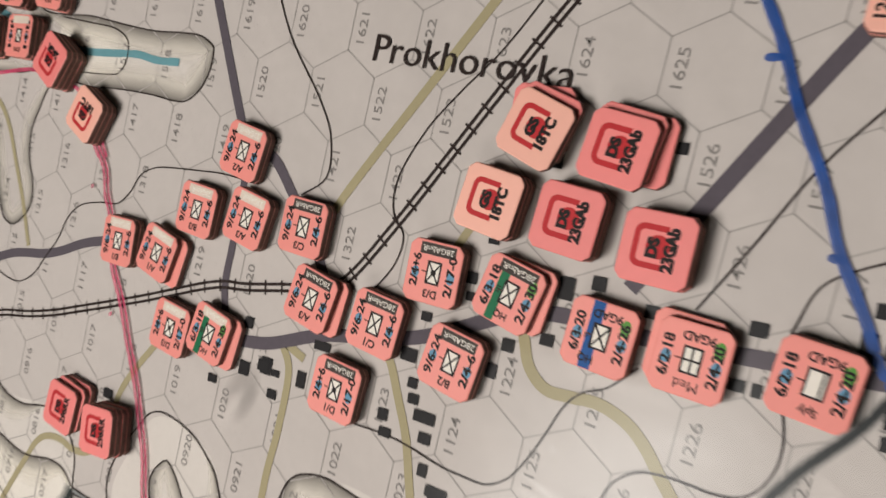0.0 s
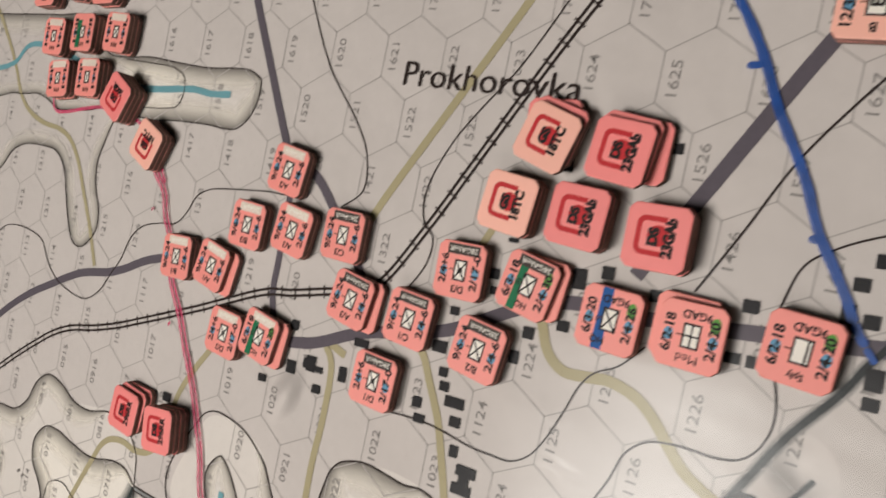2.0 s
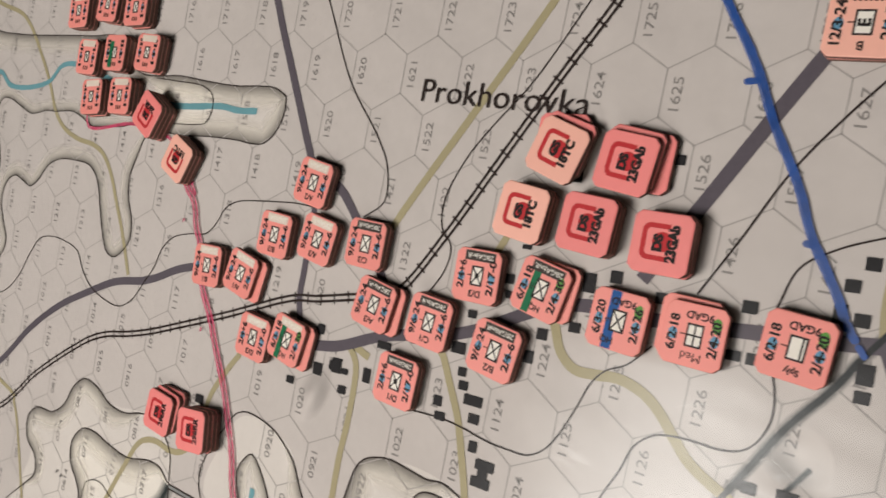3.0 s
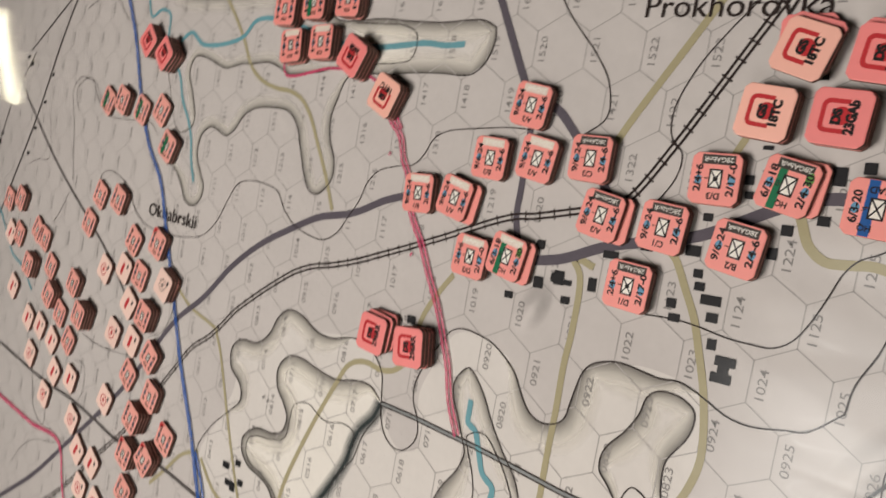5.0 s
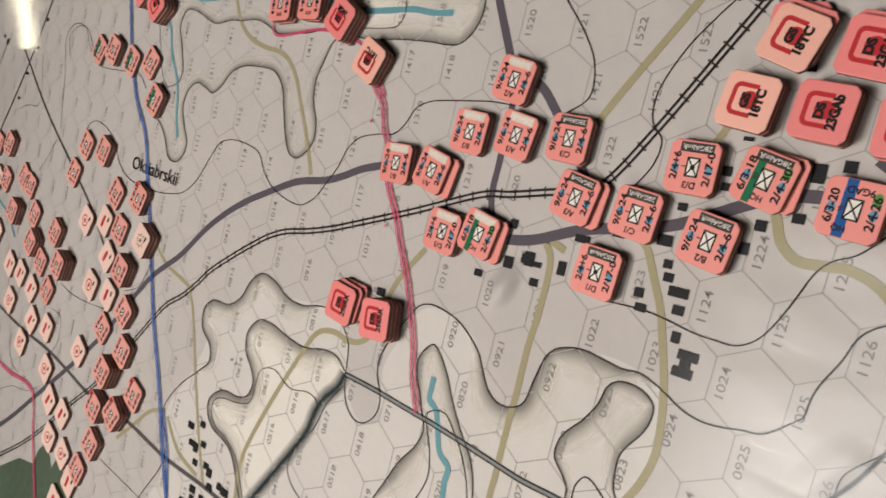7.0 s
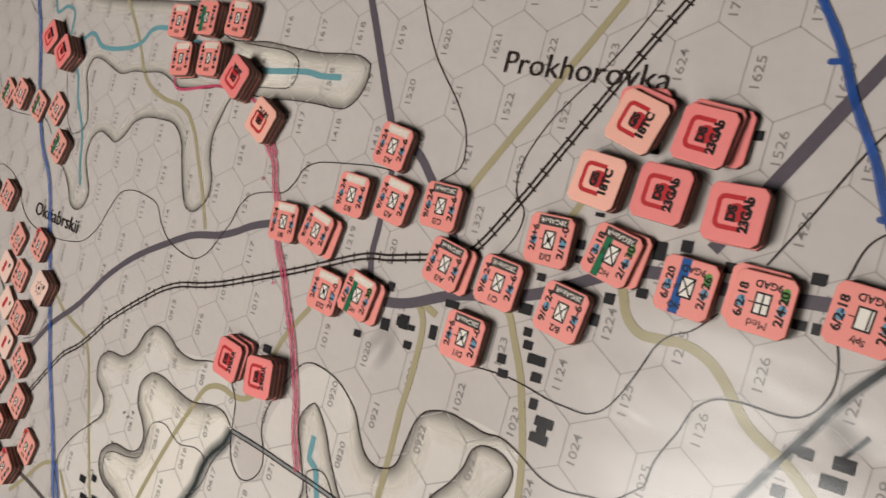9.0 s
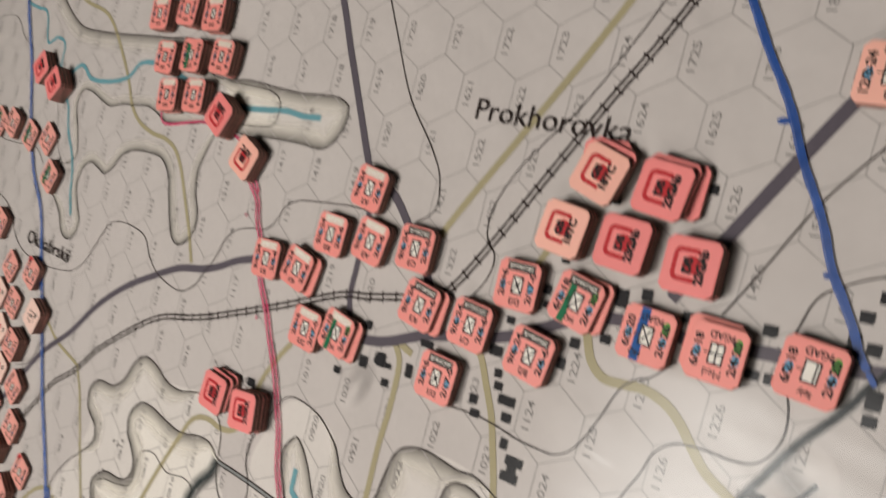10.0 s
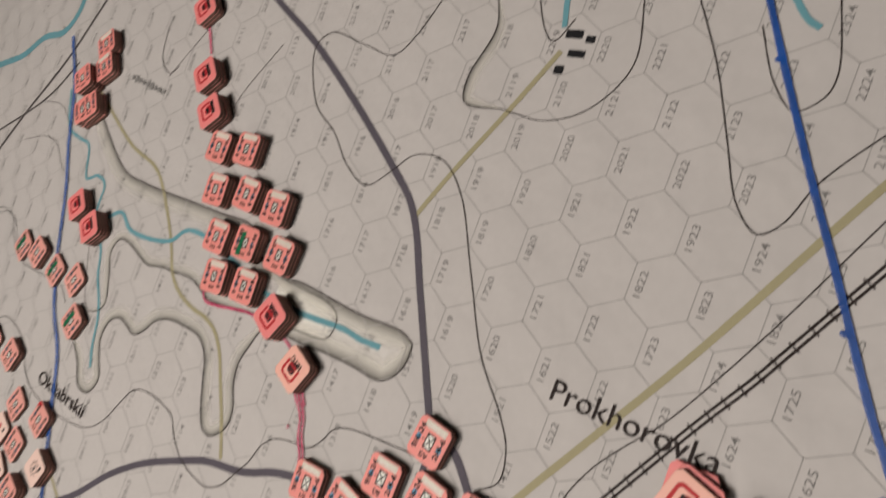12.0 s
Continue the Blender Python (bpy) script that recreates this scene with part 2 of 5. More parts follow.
SOFT_PALE = material("soft_pale_tint", (0.67, 0.648, 0.612), 0.65, vary=0.03, scale=420, bump=0.05, buckle=0.0026, gloss=0.03)
GREYTINT = material("grey_tint", (0.33, 0.32, 0.30), 0.65, vary=0.06, scale=420, gloss=0.03)
STREAM = material("stream_ink", (0.15, 0.35, 0.40), 0.6, vary=0.08, scale=700)
BLACK = material("black_ink", (0.03, 0.021, 0.019), 0.6)
HOUSE = material("house_ink", (0.018, 0.018, 0.02), 0.55, vary=0.2, scale=900)
WOOD = material("forest_ink", (0.10, 0.14, 0.095), 0.7, vary=0.25, scale=250)
TONE = tone_material("relief_tint")
SMUDGE = tone_material("slate_tint", (0.04, 0.05, 0.052), (0.12, 0.14, 0.14), 0.0, 0.92)
BLUE = material("blue_marker", (0.006, 0.08, 0.37), 0.35, vary=0.35, scale=260, gloss=0.5, alpha=0.82)
BLUE_PALE = material("thin_blue_marker", (0.035, 0.115, 0.40), 0.4, vary=0.35, scale=260, alpha=0.62)
PINK = material("pink_marker", (0.66, 0.07, 0.175), 0.4, vary=0.35, scale=320, alpha=0.56)
FILM = film_material()
CARD = material("pink_card", (0.90, 0.312, 0.272), 0.5, vary=0.06, scale=420, bump=0.12, gloss=0.35, island=0.5)
CARD_RED = material("rose_card", (0.90, 0.262, 0.25), 0.5, vary=0.06, scale=420, bump=0.12, gloss=0.35, island=0.5)
CARD_PALE = material("pale_salmon_card", (0.94, 0.50, 0.40), 0.5, vary=0.05, scale=420, bump=0.12, gloss=0.35, island=0.5)
CARD_CREAM = material("cream_pink_card", (0.90, 0.66, 0.57), 0.5, vary=0.05, scale=420, bump=0.12, gloss=0.35, island=0.5)
# paler copy of the pink card: the haze at grazing view is in the colour
CARD_HAZED = material("hazed_card", (0.85, 0.39, 0.33), 0.5, vary=0.06, scale=420, bump=0.12, gloss=0.35, island=0.5)
LIP = material("card_top_layer", (0.52, 0.25, 0.21), 0.75, vary=0.25, scale=1500)
# counter sides darker than the card: the shade on them is in the colour
EDGE = material("shaded_card_edge", (0.20, 0.118, 0.097), 0.85, vary=0.35, scale=1500, bump=0.4)
INK = material("counter_black_ink", (0.018, 0.015, 0.015), 0.5)
INK_BROWN = material("counter_brown_ink", (0.10, 0.035, 0.025), 0.5)
WHITE = material("counter_white", (0.88, 0.86, 0.79), 0.5, vary=0.04, scale=800)
VEIL = material("counter_pale_band", (0.76, 0.67, 0.58), 0.5, vary=0.12, scale=900)
DARKBAND = material("counter_dark_band", (0.065, 0.055, 0.05), 0.5, vary=0.2, scale=900)
RED = material("counter_red", (0.53, 0.035, 0.042), 0.5, vary=0.06, scale=800)
GREEN = material("counter_green_band", (0.016, 0.165, 0.075), 0.5, vary=0.1, scale=800)
BLUEBAND = material("counter_blue_band", (0.018, 0.10, 0.33), 0.5, vary=0.1, scale=800)
SKYBLUE = material("counter_blue_disc", (0.14, 0.33, 0.50), 0.5)
FAINTBLUE = material("counter_dull_blue_disc", (0.13, 0.22, 0.32), 0.5)
LIME = material("counter_green_disc", (0.11, 0.31, 0.065), 0.5)
WALL = material("wall_paint", (0.075, 0.066, 0.058), 0.8, vary=0.03, scale=20)
CEILING = material("ceiling_paint", (0.20, 0.19, 0.175), 0.85, vary=0.02, scale=20)
CARPET = material("floor_boards", (0.14, 0.10, 0.075), 0.7, vary=0.15, scale=30)
TABLE = material("table_wood", (0.16, 0.09, 0.05), 0.5, vary=0.25, scale=60)
TUBE = material("lamp_tube", (1.0, 0.91, 0.66), 0.5, emit=TUBE_GLOW)
TIN = material("lamp_tray", (0.6, 0.6, 0.58), 0.5)

# ---- mesh helpers (plan distances in millimetres) ----
MM = 0.001
SHEET, FILM_Z = 0.0, 0.40 * MM
layer = {"n": 0}


def level(base):
    """A print layer of its own, a few thousandths of a millimetre above the last one."""
    layer["n"] += 1
    return (base + 0.0012 * layer["n"]) * MM


def mesh_object(name, verts, faces, mat, parent=None, label="", uvs=None):
    me = bpy.data.meshes.new(name)
    me.from_pydata(verts, [], faces)
    me.materials.append(mat)
    if uvs:
        lay = me.uv_layers.new(name="UVMap")
        for loop in me.loops:
            lay.data[loop.index].uv = uvs[loop.vertex_index]
    me.update()
    ob = new(name, me)
    if parent:
        ob.parent = parent
    if label:
        tagged(ob, label)
    return ob


def part(name, bm, mat, parent=None, label=""):
    me = bpy.data.meshes.new(name)
    bm.to_mesh(me)
    bm.free()
    me.materials.append(mat)
    ob = new(name, me)
    if parent:
        ob.parent = parent
    if label:
        tagged(ob, label)
    return ob


def box(name, lo, hi, mat, parent=None, bevel=0.0):
    bm = bmesh.new()
    bmesh.ops.create_cube(bm, size=1)
    for v in bm.verts:
        v.co = Vector([lo[i] + (hi[i] - lo[i]) * (v.co[i] + 0.5) for i in range(3)])
    if bevel:
        bmesh.ops.bevel(bm, geom=bm.edges[:], offset=bevel, segments=2, affect="EDGES")
    return part(name, bm, mat, parent)


def spline(points, step=1.2):
    """A smooth line through a few turning points (centripetal curve), in even steps."""
    p = [np.array(q, float) for q in points]
    if len(p) == 2:
        n = max(2, int(np.linalg.norm(p[1] - p[0]) / (step * 3)))
        return np.array([p[0] + (p[1] - p[0]) * k / n for k in range(n + 1)])
    p = [2 * p[0] - p[1]] + p + [2 * p[-1] - p[-2]]
    out = []
    for a, b, c, d in zip(p, p[1:], p[2:], p[3:]):
        k = [0.0]
        for u, v in ((a, b), (b, c), (c, d)):
            k.append(k[-1] + max(np.linalg.norm(v - u), 1e-3) ** 0.5)
        n = max(2, int(np.linalg.norm(c - b) / step))
        for s in np.linspace(k[1], k[2], n, endpoint=False):
            a1 = (k[1] - s) / (k[1] - k[0]) * a + (s - k[0]) / (k[1] - k[0]) * b
            a2 = (k[2] - s) / (k[2] - k[1]) * b + (s - k[1]) / (k[2] - k[1]) * c
            a3 = (k[3] - s) / (k[3] - k[2]) * c + (s - k[2]) / (k[3] - k[2]) * d
            b1 = (k[2] - s) / (k[2] - k[0]) * a1 + (s - k[0]) / (k[2] - k[0]) * a2
            b2 = (k[3] - s) / (k[3] - k[1]) * a2 + (s - k[1]) / (k[3] - k[1]) * a3
            out.append((k[2] - s) / (k[2] - k[1]) * b1 + (s - k[1]) / (k[2] - k[1]) * b2)
    return np.array(out + [p[-2]])


def sides(line):
    """Unit normals to the left of a line."""
    way = np.gradient(line, axis=0)
    way /= np.linalg.norm(way, axis=1, keepdims=True) + 1e-9
    return np.stack([-way[:, 1], way[:, 0]], 1)


def ribbon_data(line, width, z, offset=0.0, rough=0.0, seed=1):
    nrm, rnd = sides(line), random.Random(seed)
    verts, faces = [], []
    for n, (q, s) in enumerate(zip(line, nrm)):
        wob = 1 + rough * (rnd.random() - 0.5)
        for e in (0.5, -0.5):
            x, y = q + s * (offset + e * width * wob)
            verts.append((x * MM, y * MM, z))
        if n:
            faces.append((2 * n - 2, 2 * n - 1, 2 * n + 1, 2 * n))
    return verts, faces


def ribbon(name, points, width, mat, parent, base, label="", rough=0.0, step=1.2):
    line = spline(points, step)
    verts, faces = ribbon_data(line, width, level(base), 0.0, rough, len(points))
    return mesh_object(name, verts, faces, mat, parent, label)


def joined(pieces):
    verts, faces = [], []
    for v, f in pieces:
        faces += [tuple(i + len(verts) for i in q) for q in f]
        verts += v
    return verts, faces


def railway(points, gauge, parent, tick=4.7):
    line, z = spline(points), level(0.14)
    pieces = [ribbon_data(line, 0.70, z, o) for o in (gauge / 2, -gauge / 2)]
    nrm = sides(line)
    run, last = 0.0, 0.0
    for n in range(1, len(line)):
        run += np.linalg.norm(line[n] - line[n - 1])
        if run - last > tick:
            last = run
            s = nrm[n]
            pieces.append(ribbon_data(np.array([line[n] - s * gauge * 1.1, line[n] + s * gauge * 1.1]), 0.44, z + 0.001 * MM))
    v, f = joined(pieces)
    return mesh_object("railway_line", v, f, BLACK, parent, "printed double black railway line with cross ticks")


def relief(points, side, parent, width=7.0, mat=None):
    """The relief tint along one side of a contour (side 1: left of its way, -1: right)."""
    line, z = spline(points, 1.5), (0.012 + 0.0001 * len(points) + 0.0007 * side + (0.02 if mat else 0)) * MM
    nrm = sides(line) * side
    way = np.gradient(line, axis=0)
    way /= np.linalg.norm(way, axis=1, keepdims=True) + 1e-9
    turn = np.gradient(way, axis=0) / (np.linalg.norm(np.gradient(line, axis=0), axis=1, keepdims=True) + 1e-9)
    curl = np.maximum((turn * nrm).sum(1), 1e-4)
    reach = np.minimum(width, 0.85 / curl)
    for _ in range(6):
        reach = np.minimum(reach, np.convolve(np.pad(reach, 2, mode="edge"), np.ones(5) / 5, mode="valid") + 0.2)
    ends = np.minimum(np.arange(len(line)), np.arange(len(line))[::-1]) / 10
    reach = reach * np.clip(0.08 + ends, 0, 1) if not mat else reach
    rings = 7
    verts, faces, uvs = [], [], []
    for n, (q, s) in enumerate(zip(line, nrm)):
        for k in range(rings):
            x, y = q + s * reach[n] * k / (rings - 1)
            verts.append((x * MM, y * MM, z))
            uvs.append((n / 10, k / (rings - 1)))
            if n and k:
                a = n * rings + k
                f = (a - rings - 1, a - 1, a, a - rings)
                faces.append(f if side < 0 else f[::-1])
    name, say = ("slate_tint", "printed slate shading beside a gully") if mat else ("relief_tint", "printed grey and cream relief tint")
    return mesh_object(name, verts, faces, mat or TONE, parent, say, uvs)


letters = {}


def text_data(words, bold=0.0, detail=3):
    """Vertices and faces of a line of type one unit high, centred."""
    key = (words, bold, detail)
    if key not in letters:
        cu = bpy.data.curves.new("type", "FONT")
        cu.body, cu.align_x, cu.align_y, cu.offset, cu.resolution_u = words, "CENTER", "CENTER", bold, detail
        ob = new("type", cu)
        bpy.context.view_layer.update()
        me = bpy.data.meshes.new_from_object(ob.evaluated_get(bpy.context.evaluated_depsgraph_get()))
        v = np.array([p.co[:2] for p in me.vertices])
        f = [tuple(p.vertices) for p in me.polygons]
        v -= (v.max(0) + v.min(0)) / 2
        v /= max(np.ptp(v[:, 1]), 1e-6)
        bpy.data.objects.remove(ob)
        bpy.data.curves.remove(cu)
        bpy.data.meshes.remove(me)
        letters[key] = (v, f)
    return letters[key]


def text_part(name, words, x, y, z, high, turn, mat, parent, bold=0.012, squeeze=1.0, label="", wide=0.0):
    """Type lying flat: its middle at (x, y) mm, cap height high mm, reading towards turn degrees, squeezed or set wide mm long."""
    v, f = text_data(words, bold)
    squeeze = wide / high / np.ptp(v[:, 0]) if wide else squeeze
    c, s = math.cos(radians(turn)), math.sin(radians(turn))
    verts = [((x + (a * squeeze * c - b * s) * high) * MM, (y + (a * squeeze * s + b * c) * high) * MM, z) for a, b in v]
    return mesh_object(name, verts, f, mat, parent, label)


def flat(name, outline, z, mat, parent, label=""):
    verts = [(x * MM, y * MM, z) for x, y in outline]
    return mesh_object(name, verts, [tuple(range(len(verts)))], mat, parent, label)


def turned(x, y, w, h, turn=0.0):
    c, s = math.cos(radians(turn)), math.sin(radians(turn))
    return [(x + a * w / 2 * c - b * h / 2 * s, y + a * w / 2 * s + b * h / 2 * c) for a, b in ((-1, -1), (1, -1), (1, 1), (-1, 1))]


def disc(x, y, rx, ry, n=20):
    return [(x + rx * math.cos(k * math.tau / n), y + ry * math.sin(k * math.tau / n)) for k in range(n)]


def rounded(x, y, w, h, r, n=4):
    out = []
    for cx, cy, a0 in ((w / 2 - r, h / 2 - r, 0), (-w / 2 + r, h / 2 - r, 90), (-w / 2 + r, -h / 2 + r, 180), (w / 2 - r, -h / 2 + r, 270)):
        for k in range(n + 1):
            a = radians(a0 + 90 * k / n)
            out.append((x + cx + r * math.cos(a), y + cy + r * math.sin(a)))
    return out


def loop_band(name, outer, inner, z, mat, parent, label=""):
    n = len(outer)
    verts = [(x * MM, y * MM, z) for x, y in outer + inner]
    return mesh_object(name, verts, [(k, (k + 1) % n, n + (k + 1) % n, n + k) for k in range(n)], mat, parent, label)


# ---- the room, closed all round, and the table under the map ----
for name, lo, hi, mat in (
    ("floor", (-6.0, -2.6, -0.80), (1.8, 2.6, -0.75), CARPET),
    ("ceiling", (-6.0, -2.6, 2.00), (1.8, 2.6, 2.05), CEILING),
    ("wall_west", (-6.1, -2.6, -0.75), (-6.0, 2.6, 2.00), WALL),
    ("wall_east", (1.8, -2.6, -0.75), (1.9, 2.6, 2.00), WALL),
    ("wall_south", (-6.0, -2.7, -0.75), (1.8, -2.6, 2.00), WALL),
    ("wall_north", (-6.0, 2.6, -0.75), (1.8, 2.7, 2.00), WALL),
):
    tagged(box(name, lo, hi, mat), f"plain {'dark boarded' if name == 'floor' else 'painted'} {name.split('_')[0]} of a dim room", name.split("_")[0], kind="structure")

table = new("table")
tagged(table, "dark wooden table carrying the paper map", "table")
box("tabletop", (-0.75, -0.50, -0.034), (0.32, 0.36, -0.004), TABLE, table, 0.004)
for x in (-0.69, 0.26):
    for y in (-0.44, 0.30):
        box("leg", (x - 0.03, y - 0.03, -0.75), (x + 0.03, y + 0.03, -0.034), TABLE, table, 0.004)

tube = new("ceiling_light")
tagged(tube, "glowing white tube lamp on the ceiling", "ceiling light")
a, b = Vector(TUBE_A), Vector(TUBE_B)
bm = bmesh.new()
bmesh.ops.create_cone(bm, cap_ends=True, segments=20, radius1=TUBE_R, radius2=TUBE_R, depth=(b - a).length)
bmesh.ops.transform(bm, matrix=Matrix.Translation((a + b) / 2) @ (b - a).to_track_quat("Z", "Y").to_matrix().to_4x4(), verts=bm.verts)
part("tube", bm, TUBE, tube, "glowing white lamp tube")
bm = bmesh.new()
bmesh.ops.create_cone(bm, cap_ends=True, segments=12, radius1=0.03, radius2=0.03, depth=2.00 - b.z - TUBE_R)
bmesh.ops.translate(bm, vec=((a + b) / 2 + Vector((0, 0, TUBE_R + (2.00 - b.z - TUBE_R) / 2))), verts=bm.verts)
part("stem", bm, TIN, tube, "pale metal stem")

# ---- the printed map ----
game_map = new("paper_map")
tagged(game_map, "large grey printed paper war-game map with a hex grid", "map")
nx, ny = 48, 32
verts, faces = [], []
for j in range(ny + 1):
    for i in range(nx + 1):
        verts.append((-0.62 + 0.84 * i / nx, -0.40 + 0.66 * j / ny, 0.0))
        if i and j:
            k = j * (nx + 1) + i
            faces.append((k - nx - 2, k - nx - 1, k, k - 1))
sheet = mesh_object("sheet", verts, faces, PAPER, game_map)
mod = sheet.modifiers.new("thickness", "SOLIDIFY")
mod.thickness, mod.offset = 0.0035, -1

PITCH = 17.4
RISE = PITCH * 3**0.5 / 2


def hex_middle(row, col):
    """The middle of the hex with the printed number row * 100 + col."""
    return np.array([(col - 20 + (0.5 if row % 2 == 0 else 0)) * PITCH + 6.1, (row - 14) * RISE])


pieces, figures, done = [], [], set()
for row in range(-4, 25):
    for col in range(-12, 31):
        x, y = hex_middle(row, col)
        if not (-560 < x < 185 and -330 < y < 180):
            continue
        ring = [(x + PITCH / 3**0.5 * math.sin(radians(60 * k)), y + PITCH / 3**0.5 * math.cos(radians(60 * k))) for k in range(6)]
        for u, v in zip(ring, ring[1:] + ring[:1]):
            key = (round((u[0] + v[0]) * 2), round((u[1] + v[1]) * 2))
            if key not in done:
                done.add(key)
                pieces.append(ribbon_data(np.array([u, v]), 0.30, 0.06 * MM))
        if row > 0 and col > 0:
            tv, tf = text_data(f"{row:02d}{col:02d}", 0.004, 3)
            figures.append(([((x - 5.85 - b * 2.18) * MM, (y + a * 2.85) * MM, 0.09 * MM) for a, b in tv], tf))
        else:
            figures.append(([(p * MM, q * MM, 0.09 * MM) for p, q in turned(x - 5.85, y, 0.7, 5.4)], [(0, 1, 2, 3)]))
v, f = joined(pieces)
tagged(mesh_object("hex_grid", v, f, GRID, game_map, "thin grey printed hexagon grid"), kind="stuff")
v, f = joined(figures)
tagged(mesh_object("hex_numbers", v, f, NUMBER, game_map, "grey printed four-figure hex numbers"), kind="stuff")


def road(points, width):
    return ribbon("road", points, width, ROAD, game_map, 0.13, "printed dark purple-grey road")


def minor(points, width):
    return ribbon("minor_road", points, width, MINOR, game_map, 0.13, "printed thin dark road")


def lane(points, width):
    return ribbon("lane", points, width, LANE, game_map, 0.10, "printed olive-yellow lane")


def track(points, width):
    bed = ribbon("ravine", points, width, TRACK, game_map, 0.12, "printed grey ravine line with black edges", 0.1)
    line, z = spline(points), level(0.13)
    v, f = joined([ribbon_data(line, 0.46, z, o * width / 2) for o in (1, -1)])
    mesh_object("ravine_edge", v, f, BLACK, game_map, "thin black edge lines of a ravine")
    return bed


def gully(points, width):
    for side in (1, -1):
        relief(points, side, game_map, width * 1.05, SMUDGE)
    return ribbon("gully", points, width * 0.3, GULLY, game_map, 0.12, "printed dark slate gully line", 0.3)


def ditch(points, width):
    for side in (1, -1):
        relief(points, side, game_map, width * 0.7, SMUDGE)
    return ribbon("ditch", points, width * 0.58, DITCH, game_map, 0.12, "printed dark grey ditch line", 0.15)


def stream(points, width):
    return ribbon("stream", points, width, STREAM, game_map, 0.12, "printed teal stream", 0.15)


def contour(points, width):
    return ribbon("contour_line", points, width * 0.66, BLACK, game_map, 0.15, "printed thin black contour line")


def ground_tint(points, mat):
    """The paler flat tint printed inside a contour."""
    line = spline(list(points) + [points[0]], 2.0)[:-1]
    return flat("ground_tint", line, ({SOFT_PALE: 0.004, PALE: 0.007, GREYTINT: 0.009}[mat] + 0.00004 * len(points)) * MM, mat, game_map, "printed flat ground tint inside a contour")


def house(x, y, w, h):
    return flat("building_mark", turned(x, y, w, h, 3), level(0.16), HOUSE, game_map, "printed black building square")


road([(96.9, -8.3), (106, 8.7), (122.4, 38.8), (128, 47.5)], 3)
road([(148.4, -7.8), (143.3, -10.3), (135.8, -11.6), (118.3, -13.7), (101.1, -15.7), (81.4, -17.1), (56.6, -29.5), (33.1, -36.3), (18.6, -42.6), (7.3, -45)], 2.9)
road([(142.5, -10.6), (145.2, -16.4), (147.4, -24.3), (150.1, -32), (152.1, -38.6), (154, -45.4)], 3)
road([(-164.9, 134.9), (-139.8, 122), (-106.2, 105.8), (-52.1, 71.9), (-36.9, 60), (-22.1, 36.1), (-4.7, 6.7), (-1.7, 2.2), (8.9, -1.5), (16.9, -8.5), (24.8, -16.2), (28.8, -21.4), (33.9, -28)], 2.6)
road([(1.1, -6.6), (1.5, -24.8), (1.8, -34), (6.2, -45.6)], 2.2)
road([(-40, -33), (-44.8, -33.9), (-53.9, -36.8), (-63, -41.1), (-70.1, -43.7), (-85.4, -47.3), (-101.2, -54.4), (-117.5, -62.9), (-134.4, -75.1), (-151.1, -91.6), (-170.7, -106.9), (-191.4, -130.7), (-207.3, -148.3), (-232.2, -171.6), (-254.9, -191.6), (-288.4, -220.9), (-314.4, -239.9), (-383.4, -286.6)], 2.6)
minor([(-453, -162.6), (-351.8, -167), (-296.5, -170.3), (-257.7, -170), (-232.2, -171.6), (-205.3, -173.8), (-165.8, -171.4), (-132.4, -172.7), (-101.8, -171.1), (-85.7, -170.9)], 1.8)
minor([(-372.1, -15.3), (-312.4, -53.2), (-264.6, -77.7), (-238.6, -91.4), (-216.7, -106.1)], 1.6)
minor([(-361.2, 7), (-388.2, -23.5), (-402.3, -53.1)], 1)
railway([(116.7, 118.3), (100.4, 88.7), (95.6, 79.8), (83.6, 57.5), (78.1, 47.3), (70.4, 34.6), (62.7, 21.1), (54.7, 6.8), (46.2, -8.2), (36, -23.4), (30.7, -26.4), (20.4, -29), (7.6, -32.3), (1.3, -33.4), (-4.9, -35.5), (-15.4, -40), (-26.3, -44.7), (-38.2, -49.5), (-50.8, -54.5), (-61.6, -58.7), (-73.5, -62.5), (-86.1, -65.8), (-95.6, -70), (-103.5, -74.9), (-111.2, -80), (-119.5, -85.9), (-128, -92.4), (-134.6, -99), (-143.1, -106.6), (-154.7, -114.6), (-163.7, -124.6), (-199.5, -165.9), (-222.2, -186.2), (-257.3, -218.4), (-307.1, -254), (-374.8, -301.9)], 1.5, game_map)
minor([(-270.4, 114.3), (-272.6, 109.5), (-287.4, 78.4), (-310.8, 42.9), (-328, 13.3), (-348.1, -29), (-372.4, -70.2), (-388.4, -95.7), (-425.2, -148)], 1.8)
minor([(-274.8, 77.8), (-292.5, 56.7), (-340.7, 25.1), (-368.7, 7.8)], 1.3)
lane([(112.1, 134.2), (94.5, 105.7), (89.2, 97.1), (63.7, 49.4), (47.4, 21.7), (31, -6.1), (27.3, -14.1)], 2.1)
lane([(63.6, -4.6), (60.6, -11.3)], 1.8)
lane([(78.8, -20.1), (80, -22.8), (82.2, -27.3), (86.2, -30.1), (91.2, -29.9), (96.3, -29.3), (102.2, -30.8), (106.1, -33.5), (109.9, -37.5), (113.8, -41.2), (118.9, -43.9), (122.2, -45.4), (135.9, -55.5)], 2.3)
lane([(50.4, -34.7), (52, -35.9), (55.8, -42.3), (59.7, -49.3), (62.3, -56.2), (65.6, -66), (67.7, -76.2), (68.1, -82.8), (66.4, -90.3), (63.5, -97)], 2)
lane([(29.9, -42.6), (22.9, -41.1), (26, -45.4), (26.9, -59.9), (26.3, -70), (26.5, -83.2), (26.4, -96.2), (26.6, -106.4), (27, -114.8), (29.2, -115.7)], 2)
